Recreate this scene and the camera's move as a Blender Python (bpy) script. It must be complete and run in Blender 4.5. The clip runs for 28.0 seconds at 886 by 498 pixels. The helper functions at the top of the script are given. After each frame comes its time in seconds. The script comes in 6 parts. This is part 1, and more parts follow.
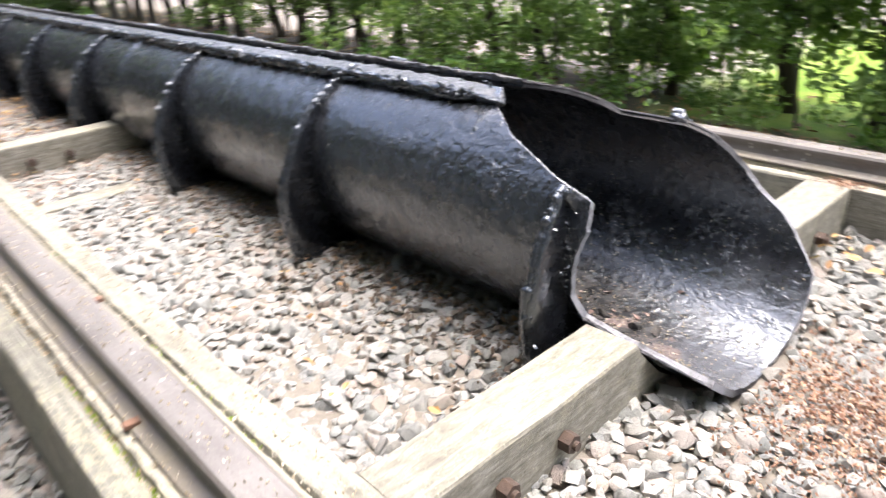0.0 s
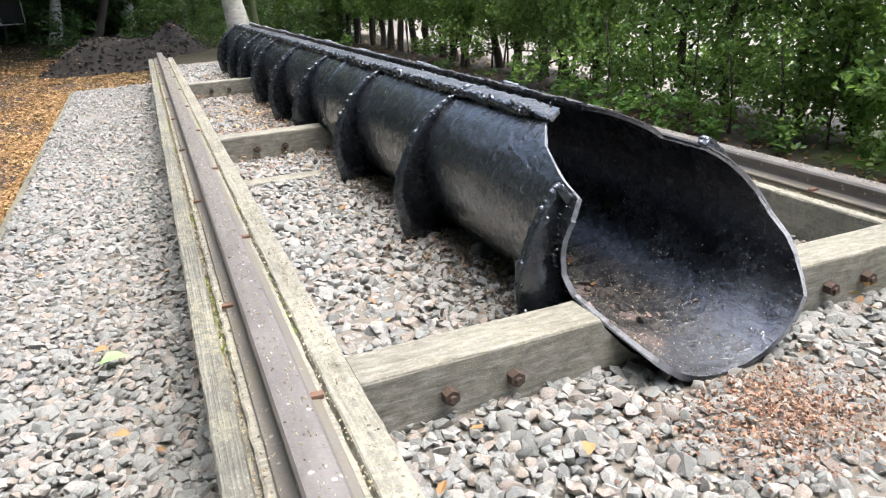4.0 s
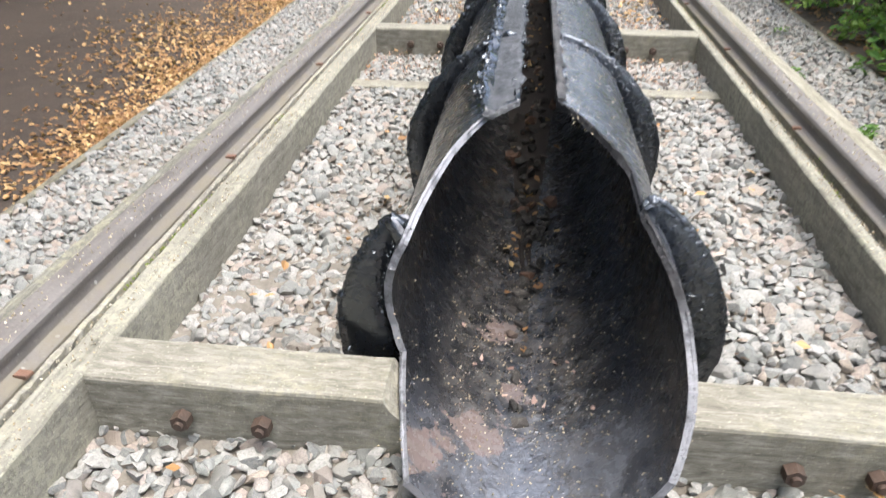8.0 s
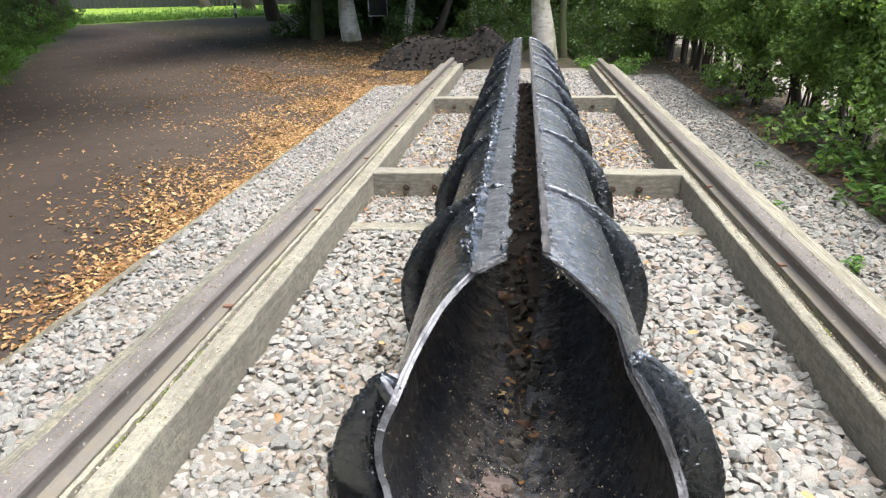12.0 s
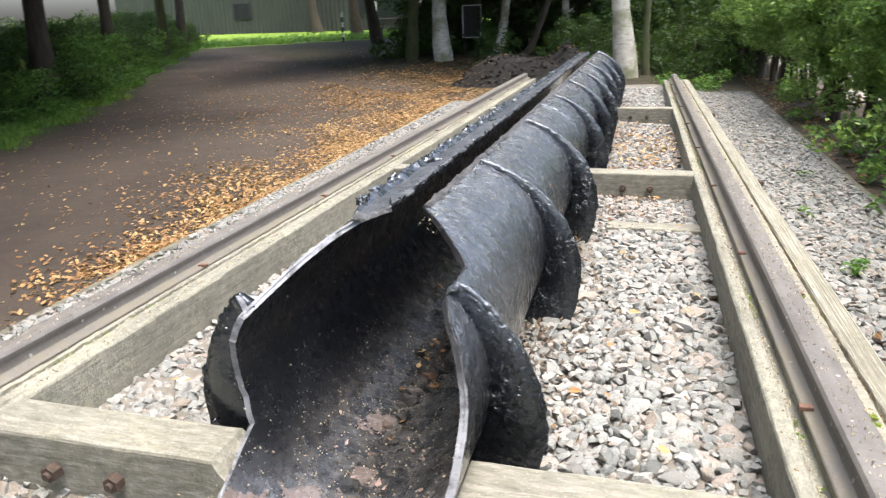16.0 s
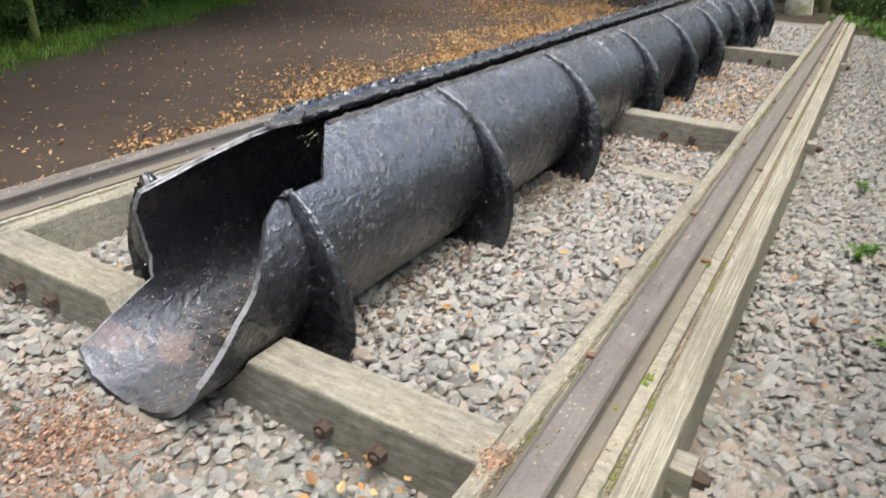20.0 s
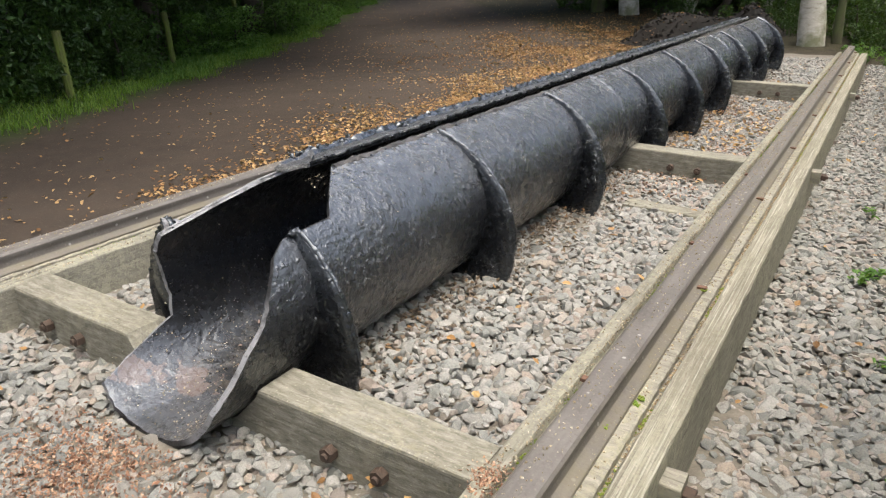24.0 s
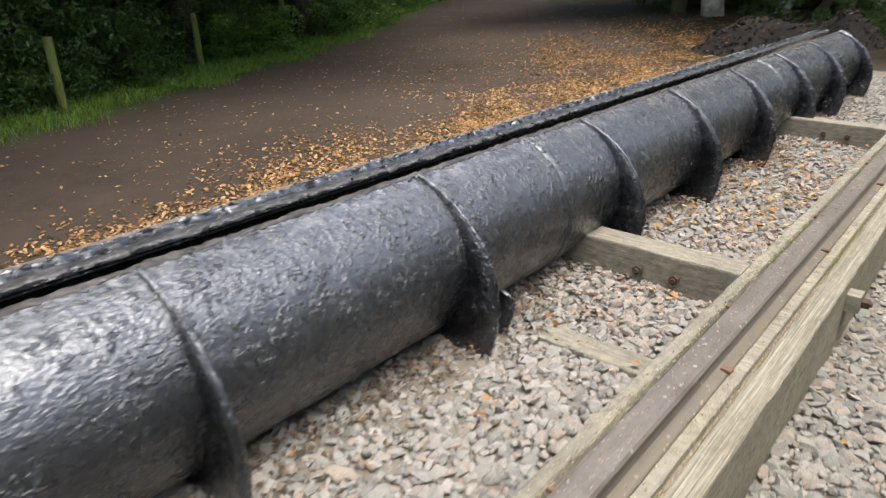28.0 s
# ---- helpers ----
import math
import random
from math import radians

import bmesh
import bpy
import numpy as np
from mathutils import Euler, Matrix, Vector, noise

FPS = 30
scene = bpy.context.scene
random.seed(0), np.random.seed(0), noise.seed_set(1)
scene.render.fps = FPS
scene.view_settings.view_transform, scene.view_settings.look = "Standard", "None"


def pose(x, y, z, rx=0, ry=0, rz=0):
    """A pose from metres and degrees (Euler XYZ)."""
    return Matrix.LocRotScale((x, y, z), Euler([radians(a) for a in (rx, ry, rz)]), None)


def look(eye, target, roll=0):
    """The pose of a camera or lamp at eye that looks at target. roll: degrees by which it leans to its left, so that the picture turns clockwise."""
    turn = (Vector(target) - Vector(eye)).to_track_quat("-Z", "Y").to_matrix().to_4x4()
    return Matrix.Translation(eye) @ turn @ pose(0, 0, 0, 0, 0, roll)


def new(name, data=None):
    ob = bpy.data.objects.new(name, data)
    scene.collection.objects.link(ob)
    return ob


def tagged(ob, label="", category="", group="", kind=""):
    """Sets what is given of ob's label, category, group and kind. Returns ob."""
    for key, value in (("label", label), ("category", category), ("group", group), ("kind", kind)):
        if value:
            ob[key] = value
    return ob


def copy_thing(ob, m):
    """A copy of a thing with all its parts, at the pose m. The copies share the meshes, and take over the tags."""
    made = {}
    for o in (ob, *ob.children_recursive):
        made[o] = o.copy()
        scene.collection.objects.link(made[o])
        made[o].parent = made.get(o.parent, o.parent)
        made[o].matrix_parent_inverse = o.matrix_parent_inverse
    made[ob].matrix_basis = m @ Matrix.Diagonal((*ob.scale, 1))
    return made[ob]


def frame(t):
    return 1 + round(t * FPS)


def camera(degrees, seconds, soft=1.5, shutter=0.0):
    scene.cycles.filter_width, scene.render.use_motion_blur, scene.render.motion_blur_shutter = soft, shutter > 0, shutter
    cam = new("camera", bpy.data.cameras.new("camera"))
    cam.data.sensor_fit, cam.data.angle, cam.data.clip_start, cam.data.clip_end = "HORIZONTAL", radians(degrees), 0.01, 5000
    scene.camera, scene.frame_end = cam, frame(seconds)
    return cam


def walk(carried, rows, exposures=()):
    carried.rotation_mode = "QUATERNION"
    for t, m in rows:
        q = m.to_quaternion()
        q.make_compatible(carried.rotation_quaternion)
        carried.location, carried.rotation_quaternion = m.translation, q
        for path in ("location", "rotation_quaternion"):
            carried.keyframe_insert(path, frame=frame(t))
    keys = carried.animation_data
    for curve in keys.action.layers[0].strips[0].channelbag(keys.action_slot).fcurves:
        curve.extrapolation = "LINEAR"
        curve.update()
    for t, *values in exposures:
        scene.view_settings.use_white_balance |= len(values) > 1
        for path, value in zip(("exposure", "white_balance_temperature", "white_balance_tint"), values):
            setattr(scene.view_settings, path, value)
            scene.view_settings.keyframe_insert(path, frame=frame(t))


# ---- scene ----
cam = camera(65.5, 28.0, soft=1.2, shutter=0.6)
PATH = [
    (0, (-1.404, -0.656, 0.841), (-0.206, 0.699, -0.013), -3.7),
    (0.5, (-1.357, -0.844, 0.85), (-0.386, 0.701, 0.032), -2.7),
    (1, (-1.331, -0.952, 0.86), (-0.365, 0.635, 0.118), -3.0),
    (1.5, (-1.311, -1.033, 0.856), (-0.421, 0.598, 0.117), -1.6),
    (2, (-1.273, -1.147, 0.874), (-0.609, 0.578, 0.109), -3.2),
    (2.5, (-1.268, -1.177, 0.852), (-0.472, 0.488, 0.082), -2.6),
    (4.5, (-1.185, -1.354, 0.838), (-0.527, 0.392, 0.117), -3.5),
    (5, (-1.07, -1.326, 0.821), (-0.364, 0.392, 0.079), -5.0),
    (5.5, (-0.839, -1.18, 0.845), (-0.227, 0.522, -0.01), -4.9),
    (6, (-0.583, -1.071, 0.874), (-0.046, 0.667, 0.042), -3.6),
    (6.5, (-0.359, -1.044, 0.94), (-0.108, 0.731, 0.054), -2.1),
    (7, (-0.199, -0.906, 0.939), (-0.117, 0.792, -0.114), -2.3),
    (7.5, (-0.111, -0.901, 0.934), (-0.176, 0.772, -0.16), -1.9),
    (8, (-0.038, -1.014, 0.982), (-0.242, 0.687, -0.049), -0.1),
    (8.5, (-0.018, -1.049, 1.018), (-0.222, 0.726, 0.119), -0.1),
    (9, (-0.011, -1.031, 1.05), (-0.234, 0.799, 0.275), -0.3),
    (9.5, (-0.006, -1.026, 1.065), (-0.215, 0.832, 0.355), -0.8),
    (10, (-0.002, -1.018, 1.058), (-0.234, 0.836, 0.343), -1.1),
    (10.5, (0.002, -1.013, 1.06), (-0.25, 0.844, 0.36), -1.0),
    (11, (-0.001, -1.007, 1.057), (-0.235, 0.849, 0.348), -1.2),
    (11.5, (-0.01, -1.006, 1.056), (-0.24, 0.85, 0.346), -1.1),
    (13.5, (0.009, -1.027, 1.048), (-0.206, 0.84, 0.366), -3.1),
    (14, (0.032, -1.048, 1.032), (-0.269, 0.802, 0.333), -3.9),
    (14.5, (0.057, -1.061, 0.996), (-0.108, 0.82, 0.336), -4.4),
    (15, (0.157, -1.08, 0.963), (0.047, 0.823, 0.356), -1.9),
    (15.5, (0.416, -1.124, 0.942), (0.035, 0.727, 0.286), -1.0),
    (16, (0.584, -1.109, 0.914), (0.065, 0.715, 0.281), -1.9),
    (16.5, (0.708, -1.053, 0.977), (0.011, 0.665, 0.226), 1.0),
    (17, (0.854, -1.087, 0.976), (-0.079, 0.531, 0.261), 0.3),
    (17.5, (0.982, -1.118, 0.936), (-0.003, 0.429, 0.136), -2.3),
    (18, (1.078, -1.068, 0.943), (0.253, 0.539, 0.084), -0.9),
    (18.5, (1.244, -1.045, 0.975), (0.295, 0.498, 0.127), 1.7),
    (19, (1.289, -1.038, 0.986), (0.329, 0.482, 0.11), 1.0),
    (19.5, (1.31, -1.013, 0.983), (0.395, 0.504, 0.054), -0.8),
    (20, (1.4, -0.992, 1.014), (0.501, 0.57, 0.147), 2.2),
    (20.5, (1.464, -0.997, 1.03), (0.526, 0.589, 0.253), 0.8),
    (21, (1.468, -1.018, 1.034), (0.474, 0.539, 0.267), 0.7),
    (21.5, (1.488, -1.038, 1.043), (0.489, 0.515, 0.275), 1.0),
    (22, (1.497, -1.044, 1.043), (0.502, 0.504, 0.26), 0.1),
    (22.5, (1.513, -1.045, 1.038), (0.526, 0.506, 0.251), 0.2),
    (24.5, (1.526, -1.04, 1.038), (0.536, 0.525, 0.282), -0.3),
    (25, (1.538, -1.029, 1.031), (0.549, 0.52, 0.243), 0.3),
    (25.5, (1.534, -0.988, 1.024), (0.471, 0.505, 0.223), -2.1),
    (26, (1.475, -0.823, 1.04), (0.388, 0.679, 0.291), -0.6),
    (26.5, (1.478, -0.57, 1.084), (0.51, 1.006, 0.321), -0.7),
    (27, (1.543, -0.211, 1.091), (0.391, 1.241, 0.339), 2.2),
    (27.5, (1.583, 0.172, 1.093), (0.445, 1.64, 0.352), 0.6),
    (28, (1.599, 0.537, 1.12), (0.412, 1.946, 0.343), -0.4),
]
walk(cam, [(t, look(eye, target, roll)) for t, eye, target, roll in PATH], [(0.0, 2.45, 6450, 12), (1.0, 2.16, 6250, 8), (2.0, 2.07, 6250, 8), (6.0, 1.87, 6200, 7), (8.0, 1.86, 6250, 7), (11.0, 1.88, 6350, 6), (15.0, 1.94, 6400, 6), (17.0, 2.03, 6350, 7), (18.0, 2.03, 6350, 7), (20.0, 1.48, 6550, 6), (22.0, 1.41, 6750, 5), (26.0, 1.37, 6800, 7), (28.0, 1.40, 6750, 8)])

# ---- world, sun and sky ----
world = bpy.data.worlds.new("world")
scene.world = world
world.use_nodes = True
wn = world.node_tree
sky = wn.nodes.new("ShaderNodeTexSky")
sky.sky_type, sky.sun_disc = "NISHITA", False
SUN_UP, SUN_ROUND = radians(76), radians(110)
sky.sun_elevation, sky.sun_rotation = SUN_UP, SUN_ROUND
sky.air_density, sky.dust_density, sky.ozone_density = 0.8, 6.0, 1.0
wn.links.new(sky.outputs["Color"], wn.nodes["Background"].inputs["Color"])
wn.nodes["Background"].inputs["Strength"].default_value = 0.15
sun = new("sun", bpy.data.lights.new("sun", "SUN"))
sun.data.energy, sun.data.angle, sun.data.color = 0.85, radians(50), (1.0, 0.97, 0.92)
sun.matrix_world = look((math.sin(SUN_ROUND) * math.cos(SUN_UP) * 20, math.cos(SUN_ROUND) * math.cos(SUN_UP) * 20, math.sin(SUN_UP) * 20), (0, 0, 0))


# ---- materials ----
class Shade:
    """A small hand for node materials."""

    def __init__(self, name, rough=0.6, metal=0.0, spec=0.5):
        self.m = bpy.data.materials.new(name)
        self.m.use_nodes = True
        self.t = self.m.node_tree
        self.b = self.t.nodes["Principled BSDF"]
        self.b.inputs["Roughness"].default_value = rough
        self.b.inputs["Metallic"].default_value = metal
        self.b.inputs["Specular IOR Level"].default_value = spec
        self.co = self.t.nodes.new("ShaderNodeTexCoord").outputs["Object"]

    def link(self, a, b):
        self.t.links.new(a, b)

    def put(self, socket, value):
        if hasattr(value, "is_output"):
            self.link(value, socket)
        elif isinstance(value, (tuple, list)) and len(value) == 3 and socket.type == "RGBA":
            socket.default_value = (*value, 1)
        else:
            socket.default_value = value

    def scaled(self, sx, sy, sz, co=None):
        n = self.t.nodes.new("ShaderNodeMapping")
        self.link(co or self.co, n.inputs["Vector"])
        n.inputs["Scale"].default_value = (sx, sy, sz)
        return n.outputs["Vector"]

    def noise(self, scale, detail=4.0, rough=0.55, co=None, warp=0.0):
        n = self.t.nodes.new("ShaderNodeTexNoise")
        self.link(co or self.co, n.inputs["Vector"])
        for key, v in (("Scale", scale), ("Detail", detail), ("Roughness", rough), ("Distortion", warp)):
            n.inputs[key].default_value = v
        return n.outputs["Fac"]

    def cells(self, scale, co=None, out="Distance", feature="F1"):
        n = self.t.nodes.new("ShaderNodeTexVoronoi")
        n.feature = feature
        self.link(co or self.co, n.inputs["Vector"])
        n.inputs["Scale"].default_value = scale
        return n.outputs[out]

    def ramp(self, fac, *stops):
        n = self.t.nodes.new("ShaderNodeValToRGB")
        self.link(fac, n.inputs["Fac"])
        e = n.color_ramp.elements
        while len(e) < len(stops):
            e.new(0.5)
        for k, (at, c) in zip(e, stops):
            k.position = at
            k.color = (c, c, c, 1) if isinstance(c, (int, float)) else (*c, 1)
        return n.outputs["Color"]

    def mix(self, fac, a, b, how="MIX"):
        n = self.t.nodes.new("ShaderNodeMix")
        n.data_type, n.blend_type = "RGBA", how
        self.put(n.inputs[0], fac)
        self.put(n.inputs[6], a)
        self.put(n.inputs[7], b)
        return n.outputs[2]

    def math(self, how, a, b=0.0, clamp=False):
        n = self.t.nodes.new("ShaderNodeMath")
        n.operation, n.use_clamp = how, clamp
        self.put(n.inputs[0], a)
        self.put(n.inputs[1], b)
        return n.outputs[0]

    def axis(self, which, co=None):
        n = self.t.nodes.new("ShaderNodeSeparateXYZ")
        self.link(co or self.co, n.inputs[0])
        return n.outputs[which]

    def between(self, value, lo, hi):
        n = self.t.nodes.new("ShaderNodeMapRange")
        n.interpolation_type = "SMOOTHSTEP"
        self.link(value, n.inputs[0])
        n.inputs[1].default_value, n.inputs[2].default_value = lo, hi
        return n.outputs[0]

    def island(self):
        return self.t.nodes.new("ShaderNodeNewGeometry").outputs["Random Per Island"]

    def own(self):
        return self.t.nodes.new("ShaderNodeObjectInfo").outputs["Random"]

    def bump(self, height, strength=0.4, far=0.01, under=None):
        n = self.t.nodes.new("ShaderNodeBump")
        n.inputs["Strength"].default_value, n.inputs["Distance"].default_value = strength, far
        self.link(height, n.inputs["Height"])
        if under:
            self.link(under, n.inputs["Normal"])
        return n.outputs["Normal"]

    def coat(self, weight, rough, normal=None):
        self.b.inputs["Coat Weight"].default_value = weight
        self.b.inputs["Coat Roughness"].default_value = rough
        if normal:
            self.link(normal, self.b.inputs["Coat Normal"])

    def done(self, colour, normal=None, rough=None):
        self.put(self.b.inputs["Base Color"], colour)
        if normal:
            self.link(normal, self.b.inputs["Normal"])
        if rough is not None:
            self.put(self.b.inputs["Roughness"], rough)
        return self.m


def wood_look(name, along, dark, mid, pale, lichen=0.0, mottled=0.62, ridged=0.0, crust=(0.34, 0.325, 0.22)):
    """Weathered timber with its grain along one axis, splits, raised growth lines, and lichen."""
    s = Shade(name, 0.82, spec=0.22)
    k = [85.0, 85.0, 85.0]
    k[along] = 3.2
    grain = s.noise(1.0, 5, 0.65, s.scaled(*k), 0.9)
    k = [16.0, 16.0, 16.0]
    k[along] = 0.9
    broad = s.noise(1.0, 4, 0.6, s.scaled(*k))
    blot = s.noise(2.6, 5, 0.6)
    k = [55.0, 55.0, 55.0]
    k[along] = 16.0
    mottle = s.noise(1.0, 5, 0.7, s.scaled(*k), 0.5)
    c = s.ramp(s.mix(mottled, grain, mottle), (0.32, dark), (0.5, mid), (0.68, pale))
    c = s.mix(s.ramp(broad, (0.42, 0.0), (0.72, 0.5)), c, s.mix(0.5, mid, dark))
    c = s.mix(s.ramp(blot, (0.45, 0.0), (0.75, 0.45)), c, pale)
    stain = s.noise(1.3, 4, 0.6, warp=0.6)
    c = s.mix(s.ramp(stain, (0.5, 0.0), (0.72, 0.5)), c, s.mix(0.35, dark, mid))
    # long splits
    k = [40.0, 40.0, 40.0]
    k[along] = 1.1
    split = s.ramp(s.noise(1.0, 3, 0.5, s.scaled(*k), 0.4), (0.28, 1.0), (0.335, 0.0))
    c = s.mix(s.math("MULTIPLY", split, 0.45), c, s.mix(0.6, dark, (0.015, 0.014, 0.012)))
    n = s.bump(grain, 0.6, 0.004, s.bump(broad, 0.5, 0.008))
    n = s.bump(split, -0.8, 0.006, n)
    if ridged:
        k = [210.0, 210.0, 210.0]
        k[along] = 2.2
        ridge = s.noise(1.0, 2, 0.45, s.scaled(*k), 0.35)
        c = s.mix(s.ramp(ridge, (0.40, ridged), (0.52, 0.0)), c, s.mix(0.55, mid, dark))
        c = s.mix(s.ramp(ridge, (0.55, 0.0), (0.68, ridged)), c, s.mix(0.6, pale, (0.5, 0.49, 0.43)))
        n = s.bump(ridge, 1.0, 0.006, n)
    if lichen:
        lump = s.noise(38, 5, 0.75)
        where = s.noise(3.1, 3, 0.5)
        cover = s.math("MULTIPLY", s.ramp(lump, (0.46, 0.0), (0.56, lichen)), s.ramp(where, (0.42, 0.0), (0.60, 1.0)))
        c = s.mix(cover, c, crust)
        n = s.bump(cover, 0.5, 0.003, n)
    speck = s.cells(55)
    c = s.mix(s.ramp(speck, (0.09, 0.35), (0.15, 0.0)), c, (0.50, 0.48, 0.38))
    fleck = s.noise(120, 3, 0.6)
    c = s.mix(s.ramp(fleck, (0.60, 0.0), (0.70, 0.35)), c, (0.42, 0.41, 0.31))
    c = s.mix(s.ramp(fleck, (0.32, 0.4), (0.40, 0.0)), c, dark)
    return s.done(c, n)


def black_paint(name="black_paint"):
    """Thick gloss black paint over pitted cast iron, dusty inside, flaked to bare iron on the mouth's lip."""
    s = Shade(name, 0.34, spec=0.62)
    x, y, z = s.axis(0), s.axis(1), s.axis(2)
    round_ = s.math("SQRT", s.math("ADD", s.math("MULTIPLY", x, x), s.math("MULTIPLY", z, z)))
    outer = s.between(round_, 0.292, 0.298)
    broad = s.noise(3.5, 4, 0.6)
    where = s.ramp(s.noise(6.5, 5, 0.7), (0.46, 0.10), (0.62, 1.0))
    leather = s.noise(1.0, 2, 0.5, s.scaled(84, 100, 84), 0.15)
    dents = s.noise(13, 3, 0.5)
    where = s.math("MULTIPLY", where, s.math("ADD", 0.5, s.math("MULTIPLY", outer, 0.5)))
    blister = s.math("MULTIPLY", s.ramp(s.noise(48, 3, 0.55, warp=0.3), (0.50, 0.0), (0.66, 1.0)), where)
    pits = s.math("MULTIPLY", s.ramp(s.cells(31), (0.10, 1.0), (0.26, 0.0)), where)
    # the feet's shady side is smoother, and so is the underside; the mouth's floor is lumpy
    crinkled = s.math("MULTIPLY", s.math("SUBTRACT", 1.0, s.between(y, 0.55, 1.0)), 0.5)
    side = s.math("MAXIMUM", crinkled, s.math("ADD", 0.22, s.math("MULTIPLY", s.between(x, -0.16, 0.02), 0.78)))
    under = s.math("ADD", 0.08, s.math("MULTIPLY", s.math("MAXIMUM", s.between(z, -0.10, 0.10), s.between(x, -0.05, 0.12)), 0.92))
    floor_ = s.math("MULTIPLY", s.math("SUBTRACT", 1.0, outer), s.math("SUBTRACT", 1.0, s.between(z, -0.22, -0.02)))
    leather = s.math("MULTIPLY", leather, s.math("ADD", s.math("ADD", 0.05, s.math("MULTIPLY", floor_, 0.2)), s.math("MULTIPLY", s.math("MULTIPLY", outer, side), under)))
    n = s.bump(s.math("MULTIPLY", dents, s.math("ADD", 0.25, s.math("MULTIPLY", outer, 0.75))), 0.35, 0.012)
    wrinkle = s.noise(1.0, 3, 0.55, s.scaled(34, 22, 34), 0.6)
    much = s.math("MAXIMUM", s.math("MULTIPLY", s.math("MULTIPLY", outer, under), s.math("ADD", s.math("ADD", 0.25, crinkled), s.math("MULTIPLY", s.between(x, -0.05, 0.10), 0.12))), s.math("MULTIPLY", floor_, 0.6))
    n = s.bump(s.math("MULTIPLY", wrinkle, s.math("MULTIPLY", much, 0.65)), 0.8, 0.013, n)
    n = s.bump(leather, 0.85, 0.0037, n)
    calm = s.math("MULTIPLY", side, under)
    n = s.bump(s.math("MULTIPLY", blister, calm), 1.0, 0.006, n)
    n = s.bump(s.math("MULTIPLY", pits, calm), -0.8, 0.004, n)
    c = s.ramp(broad, (0.3, (0.0034, 0.0037, 0.0045)), (0.7, (0.0075, 0.008, 0.0098)))
    c = s.mix(s.math("MULTIPLY", s.math("SUBTRACT", 1.0, outer), s.ramp(s.noise(9, 5, 0.7), (0.35, 0.35), (0.65, 0.8))), c, (0.0105, 0.0110, 0.0130))
    # grey film in noise patches on the outside, faintest low on the -x flank
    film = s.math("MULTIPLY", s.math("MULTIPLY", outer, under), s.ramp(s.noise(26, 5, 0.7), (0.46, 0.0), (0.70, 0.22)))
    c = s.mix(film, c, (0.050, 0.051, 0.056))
    # pale sky sheen on the pipe's crown, painted in and stronger towards +x
    sheen_side = s.math("ADD", 0.22, s.math("MULTIPLY", s.between(x, -0.08, 0.10), 0.78))
    crown = s.math("MULTIPLY", s.math("MULTIPLY", s.math("MULTIPLY", outer, sheen_side), s.between(z, -0.02, 0.22)), s.ramp(s.noise(40, 5, 0.72), (0.34, 0.28), (0.68, 0.66)))
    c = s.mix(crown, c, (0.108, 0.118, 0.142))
    scale = s.math("MULTIPLY", s.math("MULTIPLY", outer, s.between(x, 0.02, 0.04)), s.between(z, 0.255, 0.295))
    c = s.mix(s.math("MULTIPLY", scale, s.ramp(s.noise(24, 6, 0.75, warp=0.6), (0.46, 0.0), (0.60, 0.7))), c, (0.24, 0.253, 0.28))
    flecks = s.ramp(s.cells(60), (0.10, 1.0), (0.15, 0.0))
    some = s.ramp(s.noise(7, 3, 0.6), (0.50, 0.0), (0.68, 0.55))
    c = s.mix(s.math("MULTIPLY", s.math("MULTIPLY", flecks, some), under), c, (0.45, 0.45, 0.44))
    # dust that has settled along the bottom
    low = s.math("MULTIPLY", s.math("SUBTRACT", 1.0, outer), s.math("SUBTRACT", 1.0, s.between(z, -0.285, -0.17)))
    dust = s.math("MULTIPLY", low, s.ramp(s.noise(21, 6, 0.72), (0.42, 0.05), (0.66, 0.75)))
    c = s.mix(dust, c, (0.108, 0.102, 0.097))
    grain = s.math("MULTIPLY", low, s.ramp(s.cells(130), (0.13, 0.7), (0.20, 0.0)))
    c = s.mix(grain, c, (0.28, 0.22, 0.14))
    # the lip's inside is scuffed grey, with its bluish sheen painted in too
    lip = s.math("MULTIPLY", s.math("SUBTRACT", 1.0, outer), s.math("SUBTRACT", 1.0, s.between(s.math("ADD", y, s.math("MULTIPLY", broad, 0.2)), 0.10, 0.30)))
    lip = s.math("MULTIPLY", lip, s.math("SUBTRACT", 1.0, s.between(z, -0.22, -0.08)))
    c = s.mix(s.math("MULTIPLY", lip, s.ramp(s.noise(15, 6, 0.72, warp=0.5), (0.36, 0.2), (0.60, 0.9))), c, (0.085, 0.090, 0.104))
    splash = s.math("MULTIPLY", s.math("SUBTRACT", 1.0, outer), s.ramp(s.cells(1.0, s.scaled(95, 60, 95)), (0.12, 0.75), (0.18, 0.0)))
    splash = s.math("MULTIPLY", splash, s.math("MULTIPLY", s.ramp(s.noise(5, 4, 0.6), (0.45, 0.0), (0.6, 1.0)), s.math("SUBTRACT", 1.0, s.between(z, -0.05, 0.08))))
    c = s.mix(splash, c, (0.38, 0.37, 0.36))
    # bare rusty iron where the paint has flaked off
    edge = s.noise(17, 5, 0.65)
    inner = s.math("SUBTRACT", 1.0, s.between(round_, 0.290, 0.294))
    bare = None
